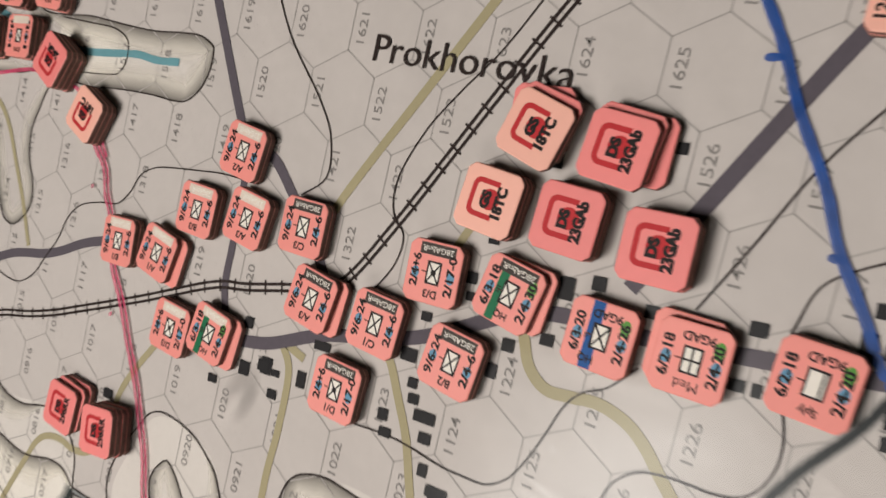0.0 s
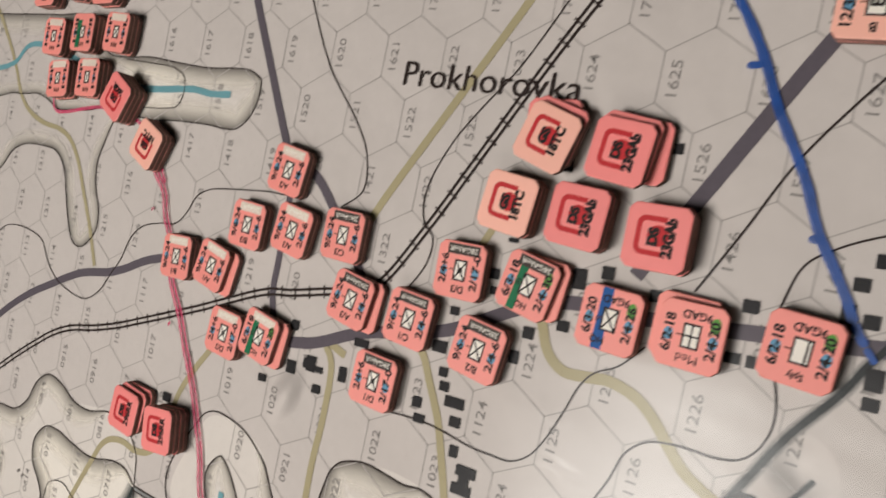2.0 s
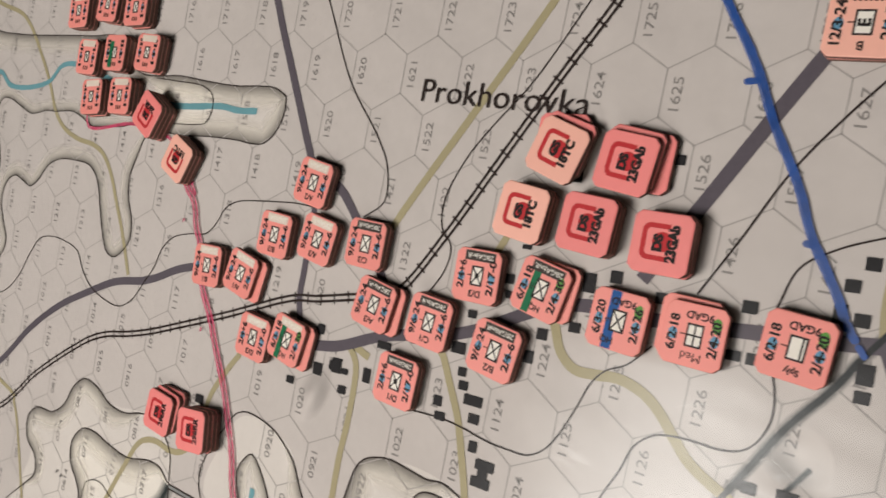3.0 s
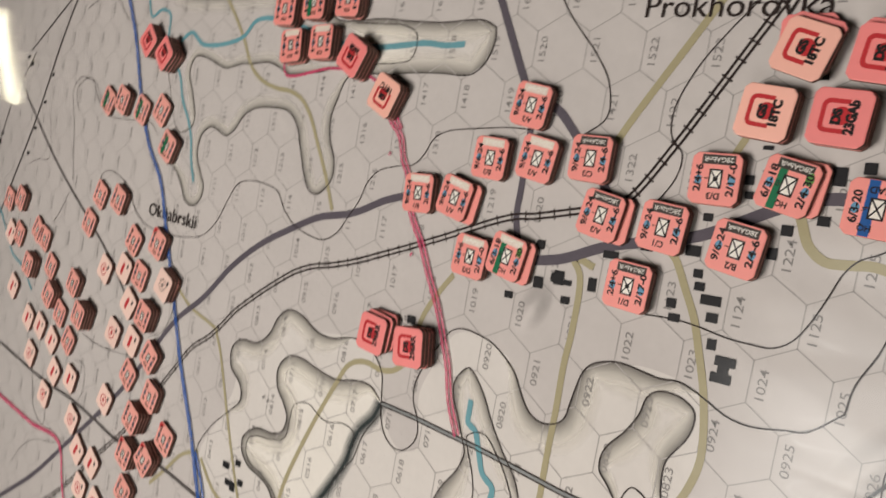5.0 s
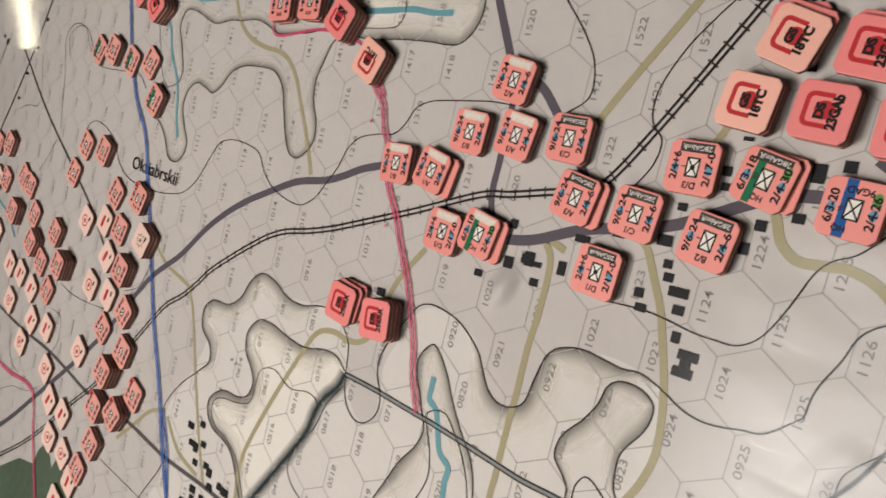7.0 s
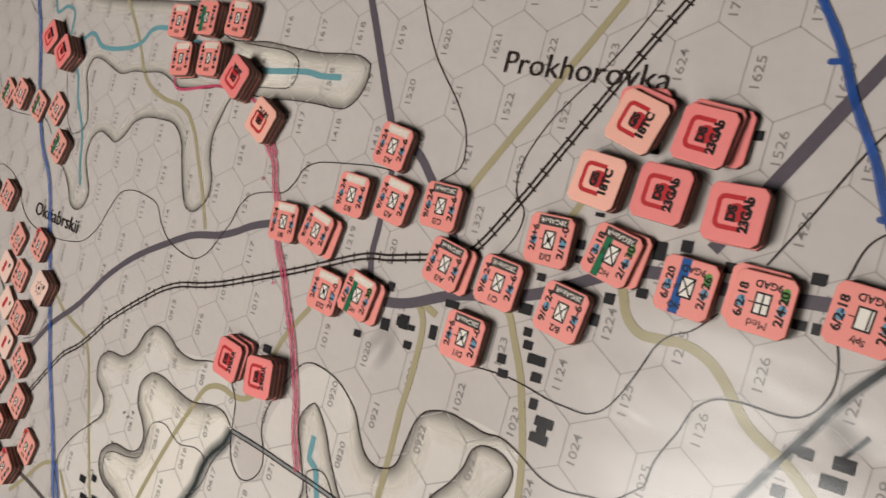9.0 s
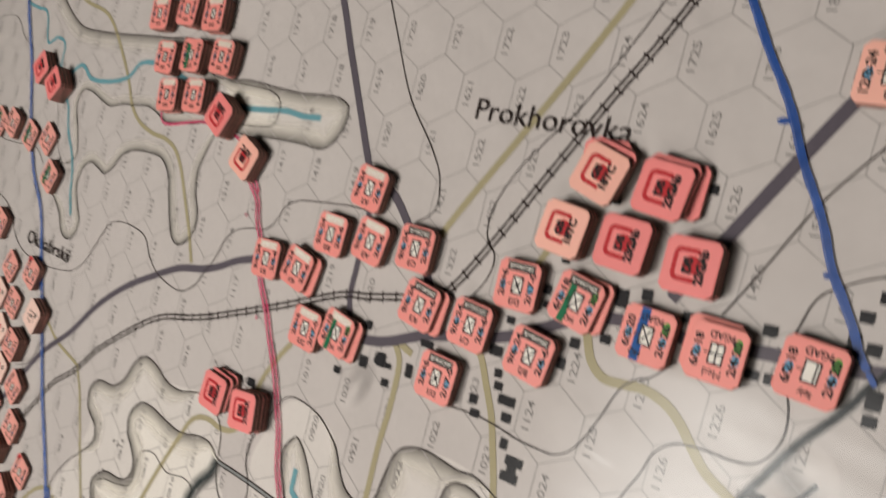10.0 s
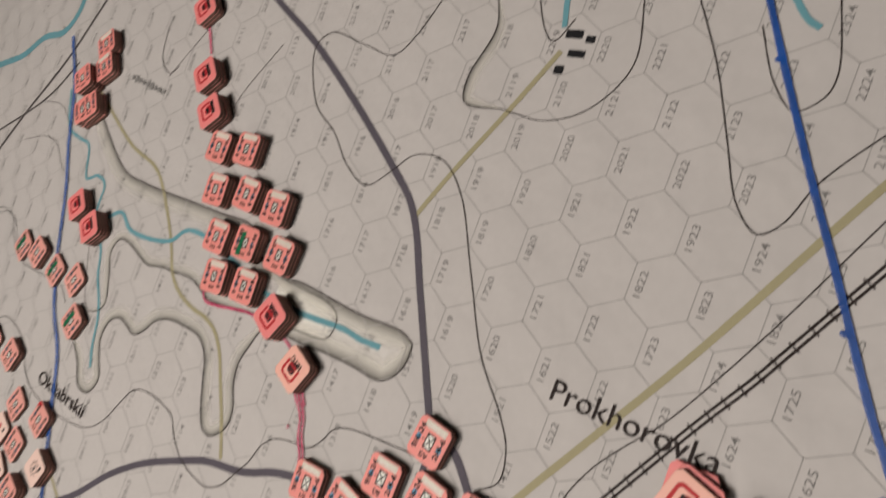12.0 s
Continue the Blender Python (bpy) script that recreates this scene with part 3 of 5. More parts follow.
lane([(-17.9, -54.5), (-22.3, -60.7), (-27.3, -69.6), (-29.8, -80.5), (-31.5, -86), (-36.6, -90.4), (-42.3, -91.6), (-48.6, -91.1), (-54.3, -92.4), (-58.2, -95.3), (-62.2, -102.5), (-68.2, -114.5), (-74.2, -127.8), (-80.9, -145.4), (-82.6, -154.3), (-80.2, -170.1)], 1.9)
lane([(-245, 66.8), (-203.3, 48.2), (-177.9, 41.8), (-159.7, 26.6), (-149.3, 15.1), (-142.7, 6.2), (-134.8, 0.9), (-123.6, -2.2), (-113.6, -3.1), (-106.3, -5.6), (-99.7, -11.4), (-92.8, -21.4), (-85.7, -32), (-79.1, -43.6)], 1.7)
lane([(-176.1, -90.5), (-160.5, -98), (-138.3, -103), (-138, -104.4), (-134, -110), (-120.9, -136.6), (-108.6, -159.9), (-101.6, -170.8)], 1.6)
lane([(-138.4, -154.6), (-149.8, -160.1), (-161.9, -171.9), (-172.4, -181.7)], 1.8)
lane([(-136.1, -156.7), (-123.4, -166.3), (-107.5, -169.4)], 1.8)
lane([(-34.9, 58.6), (-27.3, 74.6), (-15.4, 96.9), (-4.7, 118.2)], 1.8)
lane([(143.8, 12), (142.6, 8.9), (141.6, 2.6), (141.5, -4.1), (142.3, -9.7)], 2.8)
ditch([(146.8, -0.8), (143.3, -6.5), (138.3, -14.8), (135.8, -19.6), (129.5, -28.9), (125.4, -36.7), (113.1, -61)], 2)
ditch([(113.1, -61), (108.7, -70.4), (101.9, -80.3)], 1)
ditch([(134.8, -35), (131.4, -40.6)], 1.1)
track([(-39.5, -102.2), (-22.9, -102), (-10.9, -102.3), (1.5, -102.5), (12.4, -103), (24.7, -103.7), (35, -104.2), (44.6, -103.8), (51, -103.6)], 1.3)
gully([(-39.5, -102.2), (-41.5, -107.5), (-46.9, -113.8), (-49.7, -120.1), (-50.8, -125.9), (-55.8, -135.5), (-61.3, -144.6), (-68.1, -155.6), (-73.9, -164.8)], 3.4)
stream([(-29.6, 16), (-38.1, 15.5), (-46.2, 16.1), (-59.7, 15), (-68.8, 14.5), (-87.2, 15.4), (-111.4, 21), (-134.9, 24.9), (-144.2, 23.5), (-151.3, 17.3), (-180.6, 13.9), (-191.5, 19), (-201.4, 14.1)], 2)
stream([(-172.6, -45.6), (-177, -36.6), (-179.9, -26.7), (-184.1, -19.5), (-191.8, -10), (-196.6, -0), (-210.7, 14), (-212.8, 27.2), (-221, 29.5), (-229.4, 26.5), (-237.8, 40.8), (-248.8, 42.6), (-260.9, 45.8), (-273.2, 63.7)], 1.6)
stream([(-2.7, -89.5), (-2.6, -93.6), (-2.4, -96.4), (0.7, -97.8), (3.4, -103.2), (6.2, -109.2), (10.5, -111.9), (10.4, -116.5), (11.6, -122.3)], 2)
stream([(-293.6, 111.4), (-294.4, 102.3), (-301.6, 91.3), (-320.3, 85.6), (-336.8, 73.4), (-361.6, 63.8), (-384, 50.9)], 4)
stream([(55.4, 141), (60.9, 134.9), (64.4, 133.1)], 1.8)
stream([(-9.3, 135.1), (-6.5, 125.5)], 1.8)
contour([(-57, 129.7), (-62.2, 116.9), (-68.8, 108.7), (-83.9, 110.3), (-103.8, 112.9), (-109.2, 106.6), (-97.9, 85.8), (-83.8, 77.5), (-71.5, 67.4), (-59.7, 63), (-51.2, 70.1), (-44.4, 77), (-32.5, 77.9), (-21.4, 69.7), (-7.5, 48.2), (6.1, 26.7), (19.2, 13.1), (24, 6.2), (25.3, -2.6), (19.3, -8)], 0.55)
upper = [(-247.3, 65.3), (-225.9, 50.2), (-200.8, 36.7), (-182.3, 34.9), (-129, 35.6), (-105.7, 35.3), (-92.4, 24.2), (-82.4, 23.5), (-70.1, 24.2), (-54.8, 23.3), (-40.7, 22.8), (-30.5, 23.4), (-23.4, 23.3), (-18.6, 21.4)]
lower = [(-18.2, 21), (-17.9, 15.8), (-20.2, 10.4), (-24.4, 6.9), (-28.9, 6.3), (-36.5, 6.6), (-49.7, 6.3), (-65.1, 5.2), (-77.3, 5.5), (-82.6, 2.9), (-85.8, -4.6), (-87.7, -11.1), (-86.5, -18.3), (-82.2, -26.3), (-81.9, -32.6), (-85.5, -37.3), (-89.2, -39.4), (-94, -38.4), (-98.7, -32), (-102.7, -23.8), (-106.7, -15.6), (-113.1, -10.8), (-122.7, -10), (-134.5, -11), (-141.8, -14.2), (-147.1, -20.4), (-152.4, -23.6), (-158.7, -22.2), (-165, -21), (-171.1, -24.4), (-172.9, -32.3), (-168.3, -40.5), (-164.2, -46.2), (-165.3, -52.1), (-170.2, -55.7), (-177, -54.6), (-183.6, -46.6), (-191.5, -40.7), (-197, -40.2)]
line = upper + lower
contour(line, 0.55)
relief(upper[:8], -1, game_map, 8)
relief(upper[6:] + lower[:9], -1, game_map, 8)
relief(lower[8:], -1, game_map, 6)
ground_tint(upper[7:] + lower[:9], SOFT_PALE)
ground_tint([(-82, 22.8), (-69.2, 22.4), (-56.9, 21.7), (-51.5, 19.2), (-50.4, 14.8), (-52.5, 10.5), (-57.8, 9.4), (-69.2, 8.6), (-82, 8.6)], PALE)
contour([(-82, 22.8), (-69.2, 22.4), (-56.9, 21.7), (-51.5, 19.2), (-50.4, 14.8), (-52.5, 10.5), (-57.8, 9.4), (-69.2, 8.6)], 0.5)
line = [(-87.7, 7.5), (-97, 5), (-107.2, 4), (-117.1, 3.5), (-123.4, 5.7), (-130.9, 7.4), (-142.8, 6.4), (-149.3, 6.2), (-160.5, 4.1), (-169.3, 6.2), (-180, 8.7), (-185.8, 7.9), (-188.5, 2), (-182.7, -9.2), (-179, -18.9), (-182.2, -23.3), (-189.2, -25.6)]
contour(line, 0.5)
relief(line[0:], -1, game_map, 5)
contour([(-260.4, -57.1), (-257.4, -52), (-250.6, -49.8), (-237.2, -51.8), (-225.6, -57.8), (-221.6, -63.2), (-208.9, -69.8), (-184.8, -71), (-170.2, -69.5), (-158.9, -66.4), (-150.2, -59), (-144.5, -49.3), (-139.4, -42.3), (-132.8, -39.9), (-122.5, -39.5), (-111.7, -41.7), (-107.3, -46.6), (-100.8, -51.5), (-90.4, -54.5), (-80.8, -54.7), (-74.3, -50.8), (-69.8, -44.4), (-65.6, -38), (-63.2, -31.8), (-58.6, -27.2), (-50.6, -24.6), (-42.7, -23.1), (-38.7, -19.2), (-35.8, -14.1), (-30.7, -11.3), (-25, -10.2), (-13.4, -8.8), (-6.6, -8.1), (2, -8.1)], 0.55)
west = [(-144.2, -201.4), (-144.7, -197.5), (-132.8, -175.9), (-133, -165.6), (-139.3, -159.2), (-139.4, -152.7), (-131.7, -141.2), (-121.4, -131.7), (-115.1, -124.7), (-117.1, -119.3), (-124.5, -114.4), (-126, -107), (-121, -102.1), (-110.1, -100.4), (-103.6, -95.5), (-99.5, -87.8), (-93.7, -83.5), (-85.9, -84), (-76.7, -87.4), (-67.9, -87.7), (-58.9, -85.2), (-49.6, -84.9), (-44.4, -88.7), (-41, -92.7), (-39.5, -99.7), (-37.9, -107.1), (-34.7, -112), (-30.3, -114.3), (-26.8, -113.9), (-22.9, -110.7), (-21.3, -106.7), (-22.3, -102.1), (-25.2, -97.3), (-25.8, -91.7)]
east = [(-22.7, -83.6), (-18.4, -76.5), (-15, -71.6), (-11.2, -69.8), (-5.8, -69.7), (1.8, -71.3), (7.4, -74.4), (10.8, -77), (14.7, -82.6), (17.4, -85.9), (20.7, -87.7), (23.8, -87.9), (27.9, -86.3), (29.7, -84.1), (30.5, -79.6), (31.4, -74.8), (32.5, -70.7), (34.6, -67.9), (38.7, -66), (42.8, -65.2), (49.2, -65.6), (54.3, -66), (59, -65.3), (64.1, -66.6), (66.8, -67.7), (71.9, -69.8), (76.5, -70.4), (80.6, -69.9), (85.7, -68.6), (89.7, -67.7), (96.6, -61.3)]
line = west + east
contour(line, 0.6)
relief(west[7:21], -1, game_map, 8)
relief(east[6:24], -1, game_map, 9)
line = [(-77.3, -170), (-78, -166.8), (-82.3, -160.1), (-89.7, -151.6), (-95.6, -149.5), (-104.3, -147.9), (-109.2, -143.7), (-109.9, -138.6), (-102.8, -132.3), (-92.3, -130.8), (-87.1, -128.3), (-85.5, -122.5), (-89.1, -117.6), (-93.6, -113.4), (-95, -106.5), (-89.9, -100.2), (-82.7, -99), (-73.2, -100.3), (-62.7, -101), (-50.8, -98.1), (-44.7, -98.3), (-39.8, -101.4)]
contour(line, 0.6)
relief(line[0:], -1, game_map, 9)
contour([(-75.8, -165.7), (-80.1, -159), (-86.6, -151.6), (-94.9, -148.1), (-102.8, -146.5), (-106.7, -142.7), (-106.1, -137.5), (-101.7, -135.1), (-92.2, -133.2), (-84.7, -129.8), (-83.7, -122.5), (-82.7, -117.1), (-78.9, -114.6), (-73.9, -113.9), (-68.8, -115.8), (-64, -116.8), (-54.7, -114.6), (-49.5, -115.9), (-48.7, -120.9)], 0.45)
line = [(-3.6, -101.4), (-6.5, -96), (-9.5, -90.6), (-10.3, -86.7), (-7.9, -82.1), (-5.6, -80.4), (-2.5, -82.2), (2.1, -87.2), (5.4, -92.3), (11.3, -99.8), (17.3, -106.2), (20.2, -111.9), (21.7, -117.9)]
contour(line, 0.5)
relief(line[0:], -1, game_map, 6)
line = [(-3.6, -101.4), (-1.8, -105.3), (-3, -110.6), (-8.1, -118.5), (-11.9, -127), (-15.9, -135.8)]
contour(line, 0.5)
relief(line[0:], 1, game_map, 9)
contour([(1.1, -127.5), (4.1, -117.7), (2.6, -110.8), (-0.4, -104.7), (-1.9, -100.7), (0.9, -98.3), (4.4, -97.8), (6.2, -98.5), (8.8, -100.9), (13.1, -105.3), (17.3, -111.6), (20, -118.2)], 0.5)
line = [(62.9, -97.7), (60.5, -94.5), (59.8, -91.1), (59.8, -85.6), (61.6, -82.1), (63.8, -78.5), (64.9, -74.5), (64.6, -71.5), (62.8, -69.9), (59.2, -68.7), (54.1, -69.3), (51.8, -71.5), (50.6, -76.3), (47.8, -81.7), (43.7, -87), (42.4, -90.4), (42.7, -94.1), (45.8, -97.1), (48.4, -100.3), (48.7, -103.4), (50.4, -103.4), (50.3, -98.6), (52.4, -95), (54.7, -95.3), (60, -98.7)]
contour(line, 0.55)
relief(line[0:20], 1, game_map, 7)
contour([(-44.9, -150), (-51.5, -147.7), (-56.3, -143.4), (-55.8, -135.5), (-48, -124.7), (-44.9, -115.1), (-38.8, -105.9)], 0.45)
contour([(46.3, -51.4), (55, -50.7), (60.8, -50.9), (68.8, -51.9), (74.1, -51.9), (79.1, -51.5), (82.9, -49), (85.7, -44.5), (88.4, -37.8), (90.6, -31.7), (93.1, -28.5), (97.4, -26), (101.8, -20.9)], 0.55)
contour([(124.4, -18.4), (125.6, -21.3), (126.5, -24.7), (126.6, -29), (124.8, -33.6), (122.4, -35.8), (118.2, -36.8), (114.4, -36.8), (109.8, -37.1), (105.9, -38.2), (102.4, -41.5), (100.4, -47.4), (97.3, -55.1), (96.6, -61.3)], 0.6)
contour([(123.5, -8.2), (125.9, -0), (131, 4.2), (137.9, 7.6), (144.6, 10)], 0.6)
contour([(108.6, -8.7), (114.5, 3.3), (121.2, 17.6), (128.1, 28.1), (139.8, 43.2)], 0.65)
line = [(-34.8, 133.7), (-30.7, 122.6), (-34.7, 105.7), (-32.6, 97.5), (-16.8, 97.5), (-1.8, 96.8), (11.1, 102.7), (19.6, 116.8), (15.3, 138.2)]
contour(line, 0.5)
relief(line[:5], 1, game_map, 5)
contour([(-19, 134.2), (-13.3, 124.7), (-8.4, 120.7), (-3.8, 128.5)], 0.5)
contour([(30.6, 139.6), (42.7, 120.3), (51.9, 101.9), (60.1, 85.9), (67.1, 80.3), (71.7, 84.1), (75.8, 94.4), (79.8, 100.9), (86.4, 109.5), (95.9, 121.7), (104.8, 132.8)], 0.55)
contour([(50.4, 132.2), (58.1, 118.1), (65.2, 111.6), (70.8, 115.9), (72, 121.8), (66.1, 142.7)], 0.5)
contour([(112.8, 131.8), (96.6, 99), (91.8, 89.1), (75.7, 55.2), (61.6, 29.6), (54.3, 20.3), (48.2, 11.4), (44, 0.3), (44.8, -6.3), (48.4, -10.2), (48.1, -15.9), (43.4, -24.2)], 0.5)
contour([(-195.2, 81.8), (-176.1, 110.7)], 0.35)
contour([(-143.2, 74), (-142.2, 80.3), (-128, 105.3)], 0.35)
contour([(-290.7, -59.4), (-298.5, -29.7), (-304.4, -11.9), (-297.4, -5.3), (-283.2, -5.8), (-273.6, -15.4), (-259.3, -22.7), (-237.5, -23.3), (-217.7, -22.6), (-208.2, -28.2)], 0.5)
contour([(-351.5, -57.6), (-340.4, -53.8), (-324.9, -51.7), (-324, -45.2), (-331.8, -23.6)], 0.45)
contour([(-256.2, -134.3), (-245.2, -135.6), (-228.8, -135.2), (-205.3, -132.2)], 0.45)
contour([(-190.8, -119.1), (-179.5, -113.7), (-174.9, -105.8), (-173.6, -98.9), (-180.3, -92.8)], 0.45)
contour([(-183.1, -196.5), (-141.1, -196.7)], 0.35)
contour([(-313, -153.9), (-309.6, -169.5), (-299.7, -189.4), (-287, -193.1), (-289.6, -176.1)], 0.4)
contour([(-260.1, -149.2), (-248.9, -150.3), (-247.1, -161.8), (-252, -169.6)], 0.4)
contour([(-294.3, -23.3), (-300.1, -11.9), (-292, -5.9), (-279.4, -6.9), (-269.5, -15.7)], 0.45)
contour([(-299.9, 31.6), (-281.6, 37.1), (-268, 36.4), (-256, 27.5), (-242.3, 22.1)], 0.45)
contour([(-296.4, 53.3), (-276.7, 54.7), (-261.5, 47.2)], 0.4)
contour([(-209.4, 105.2), (-205.1, 89.5), (-195.1, 83.5), (-189.8, 87.8)], 0.5)
contour([(-321.3, -226.4), (-309.6, -213.3), (-292.8, -203.5), (-271.1, -197.8), (-259, -190.7)], 0.4)
contour([(106.8, -77.9), (106.5, -74.6), (106.8, -69.5), (112.8, -61.8), (117.8, -55.4), (120.1, -53.8), (124.7, -53.1), (127.4, -54.8), (129.6, -60.6)], 0.5)
stream([(119.2, -66.1), (121.1, -62.5)], 2.2)
ground_tint([(-78, -166.8), (-82.3, -160.1), (-89.7, -151.6), (-95.6, -149.5), (-104.3, -147.9), (-109.2, -143.7), (-109.9, -138.6), (-102.8, -132.3), (-92.3, -130.8), (-87.1, -128.3), (-85.5, -122.5), (-89.1, -117.6), (-93.6, -113.4), (-95, -106.5), (-89.9, -100.2), (-82.7, -99), (-73.2, -100.3), (-62.7, -101), (-50.8, -98.1), (-44.7, -98.3), (-39.8, -101.4), (-41.5, -107.5), (-46.9, -113.8), (-49.7, -120.1), (-50.8, -125.9), (-55.8, -135.5), (-61.3, -144.6), (-68.1, -155.6), (-73.9, -164.8)], PALE)
# pale print with some of the lamp's falloff in it, ending under the lane
ground_tint([(-144.2, -201.4), (-133.5, -183.9), (-133.2, -173.1), (-137.4, -154.7), (-125.4, -133.3), (-120.2, -119), (-122.8, -106.8), (-108.6, -101.2), (-98.4, -87.3), (-89.6, -83.3), (-77, -87.2), (-55.2, -84.8), (-42.6, -90.8), (-35.7, -108.1), (-28, -113.9), (-20.4, -110.8), (-22.4, -101.1), (-23.5, -93.9), (-19.4, -83.1), (-13.1, -71.9), (-4.2, -70.1), (8.3, -73.9), (13.7, -80.6), (19, -87.2), (25.5, -88.3), (30.6, -82.7), (33.4, -70.4), (41.2, -66.1), (50.9, -64.3), (64.2, -66.2), (67.3, -68.9), (68, -74.1), (67.9, -81.4), (66.3, -93.9), (66.1, -109), (33.7, -132.8), (-126.5, -210.5)], SOFT_PALE)
contour([(-208.4, 3.3), (-202.7, -8.1), (-194.7, -21.9), (-189.2, -25.6)], 0.45)
ground_tint([(-85.5, -122.5), (-87.1, -128.3), (-92.3, -130.8), (-102.8, -132.3), (-109.9, -138.6), (-109.2, -143.7), (-104.3, -147.9), (-95.6, -149.5), (-89.7, -151.6), (-82.3, -160.1), (-78, -166.8), (-75.8, -165.7), (-80.1, -159), (-86.6, -151.6), (-94.9, -148.1), (-102.8, -146.5), (-106.7, -142.7), (-106.1, -137.5), (-101.7, -135.1), (-92.2, -133.2), (-84.7, -129.8), (-83.7, -122.5)], GREYTINT)
stream([(-417.8, -78.8), (-385.5, -89.9), (-372.6, -99.9), (-359.3, -111.2), (-339.8, -117.2), (-324.4, -127)], 1.6)
contour([(-292.8, -65.9), (-299.9, -76.5), (-308.2, -85.3)], 0.4)
tagged(flat('forest', [(-341.5, -301.7), (-332.8, -279.2), (-303.4, -261.3), (-291, -250.2), (-265.8, -233.3), (-248.5, -228.7), (-245.4, -219.5), (-240.3, -214.8), (-232.1, -216.8), (-227.8, -221.5), (-223.2, -213.4), (-214.2, -218.3), (-201.2, -232.2)], level(0.03), WOOD, game_map, 'printed dark green forest patch'))
for x, y, w, h in (
    (12, -39.4, 2.5, 2.1),
    (13.2, -50.2, 3.2, 3.3),
    (19.7, -47.6, 3.3, 3.9),
    (22.7, -48.4, 2.4, 1.5),
    (22.9, -53.2, 2.8, 2.1),
    (3.9, -55.8, 2.9, 2),
    (30.3, -47.3, 2.5, 3.7),
    (34.2, -38.4, 4.5, 2),
    (53.2, -46.9, 2.5, 2.4),
    (54.6, -50.3, 3, 2),
    (58.5, -38.4, 2.3, 2.1),
    (59.5, -41.4, 2.6, 2.1),
    (62.9, -44.1, 5.1, 2.4),
    (64, -48.1, 2.9, 2.3),
    (65.2, -54.3, 2.2, 2.6),
    (56.2, -33.2, 3.9, 2.7),
    (74.8, -30.4, 2.3, 2.8),
    (77, -24.7, 2.6, 2.5),
    (58.2, -24.6, 2.4, 1.9),
    (65.6, -14.5, 3.7, 2.3),
    (69.1, -6.6, 2.4, 1),
    (85.7, -11.3, 2.9, 4.2),
    (91.4, -8.9, 2.6, 2.6),
    (84.3, -21.4, 2.7, 2.2),
):
    house(x, y, w, h)
for x, y, w, h in (
    (99.6, 16.9, 2.4, 2.1),
    (101.7, -11.1, 2.4, 2.3),
    (118.9, -8.9, 2.8, 2.2),
    (117.6, -18.6, 2.8, 2),
    (66.9, -18, 2.1, 1.8),
    (78, 11.9, 2.2, 5),
    (43.9, -34.6, 3.5, 1.9),
    (118.7, -9, 2.6, 2.4),
    (120.8, -18.5, 1.6, 2.2),
    (134.1, -7.2, 2.3, 4.8),
    (137.6, 3, 2.5, 2.4),
    (135.1, -1.4, 2.6, 2.3),
    (137.7, -7.1, 2.6, 2.4),
    (140, -16.2, 2.8, 3.7),
    (140.2, -20.2, 2.6, 2.2),
    (148, -12.2, 2.9, 2.2),
    (149.5, -16.9, 3.2, 3.6),
    (146.7, -3.2, 2.4, 2.7),
    (124.6, -41.8, 3, 1.8),
    (125.3, -42, 2.8, 2.1),
    (-32, -72.2, 3.6, 2.6),
    (-38.4, -74.3, 3.2, 2.2),
    (11.8, -39.8, 2.7, 2.3),
):
    house(x, y, w, h)
for x, y, w, h in (
    (-2.2, 123.8, 5.6, 2.6),
    (3.6, 122.8, 2.9, 2.2),
    (0.7, 118, 5.5, 2.2),
    (-3.2, 112.5, 3, 2.6),
    (-364.7, 0.2, 4.2, 2.9),
    (-370.8, 3.9, 4.3, 2.2),
    (-387.2, -21.6, 4.5, 3),
    (-393.4, -18.6, 3.7, 2.3),
    (-333.3, -5.1, 3.1, 2.1),
    (-339.5, -21, 3.9, 1.7),
    (-348.7, -36.6, 4.1, 1.7),
    (-400.2, -49.3, 4.7, 3),
    (-407.4, -42.9, 4.8, 2.3),
):
    house(x, y, w, h)
for x, y, w, h in (
    (-397.2, -43.6, 3.7, 1.9),
    (-354.4, -51.6, 3.3, 1.8),
    (18.9, -47.8, 3.5, 2.6),
    (132.1, -41.5, 3.9, 2.6),
    (131.1, -45.6, 4.6, 2.7),
    (122.4, -50.9, 2.7, 2.4),
    (127.5, -52.8, 2.8, 2.5),
    (133, -49.5, 1.9, 2.9),
    (131.3, -57.6, 2.7, 2.1),
):
    house(x, y, w, h)

for x, y in ((-100.8, -119.4), (-97.9, -120.0)):
    flat("printed_speck", turned(x, y, 1.5, 0.9, 40), level(0.16), NUMBER, game_map, "small grey printed speck")

# the village beside the crossroads
for x, y, w, h in (
    (-117.8, -152.8, 4.2, 2.6),
    (-110.1, -149.3, 3.2, 2.4),
    (-114.6, -158.9, 4.6, 2.4),
    (-111.8, -159.6, 3.2, 3.6),
    (-107, -156.3, 3.2, 2.4),
    (-110.1, -165.1, 3.2, 2.4),
    (-102.4, -163.1, 3.4, 2.4),
    (-99.7, -164.7, 3.4, 3.4),
    (-108, -175.3, 4, 3),
    (-97.8, -169.7, 3.6, 2.6),
    (-91.7, -166.6, 3, 2.6),
    (-87.9, -167.1, 5, 3),
    (-107.6, -178.7, 3, 2.4),
    (-101.2, -176.3, 3.4, 3.2),
    (-113.7, -182.4, 2.8, 2),
    (-91.1, -172.6, 3.2, 2.4),
):
    house(x, y, w, h)

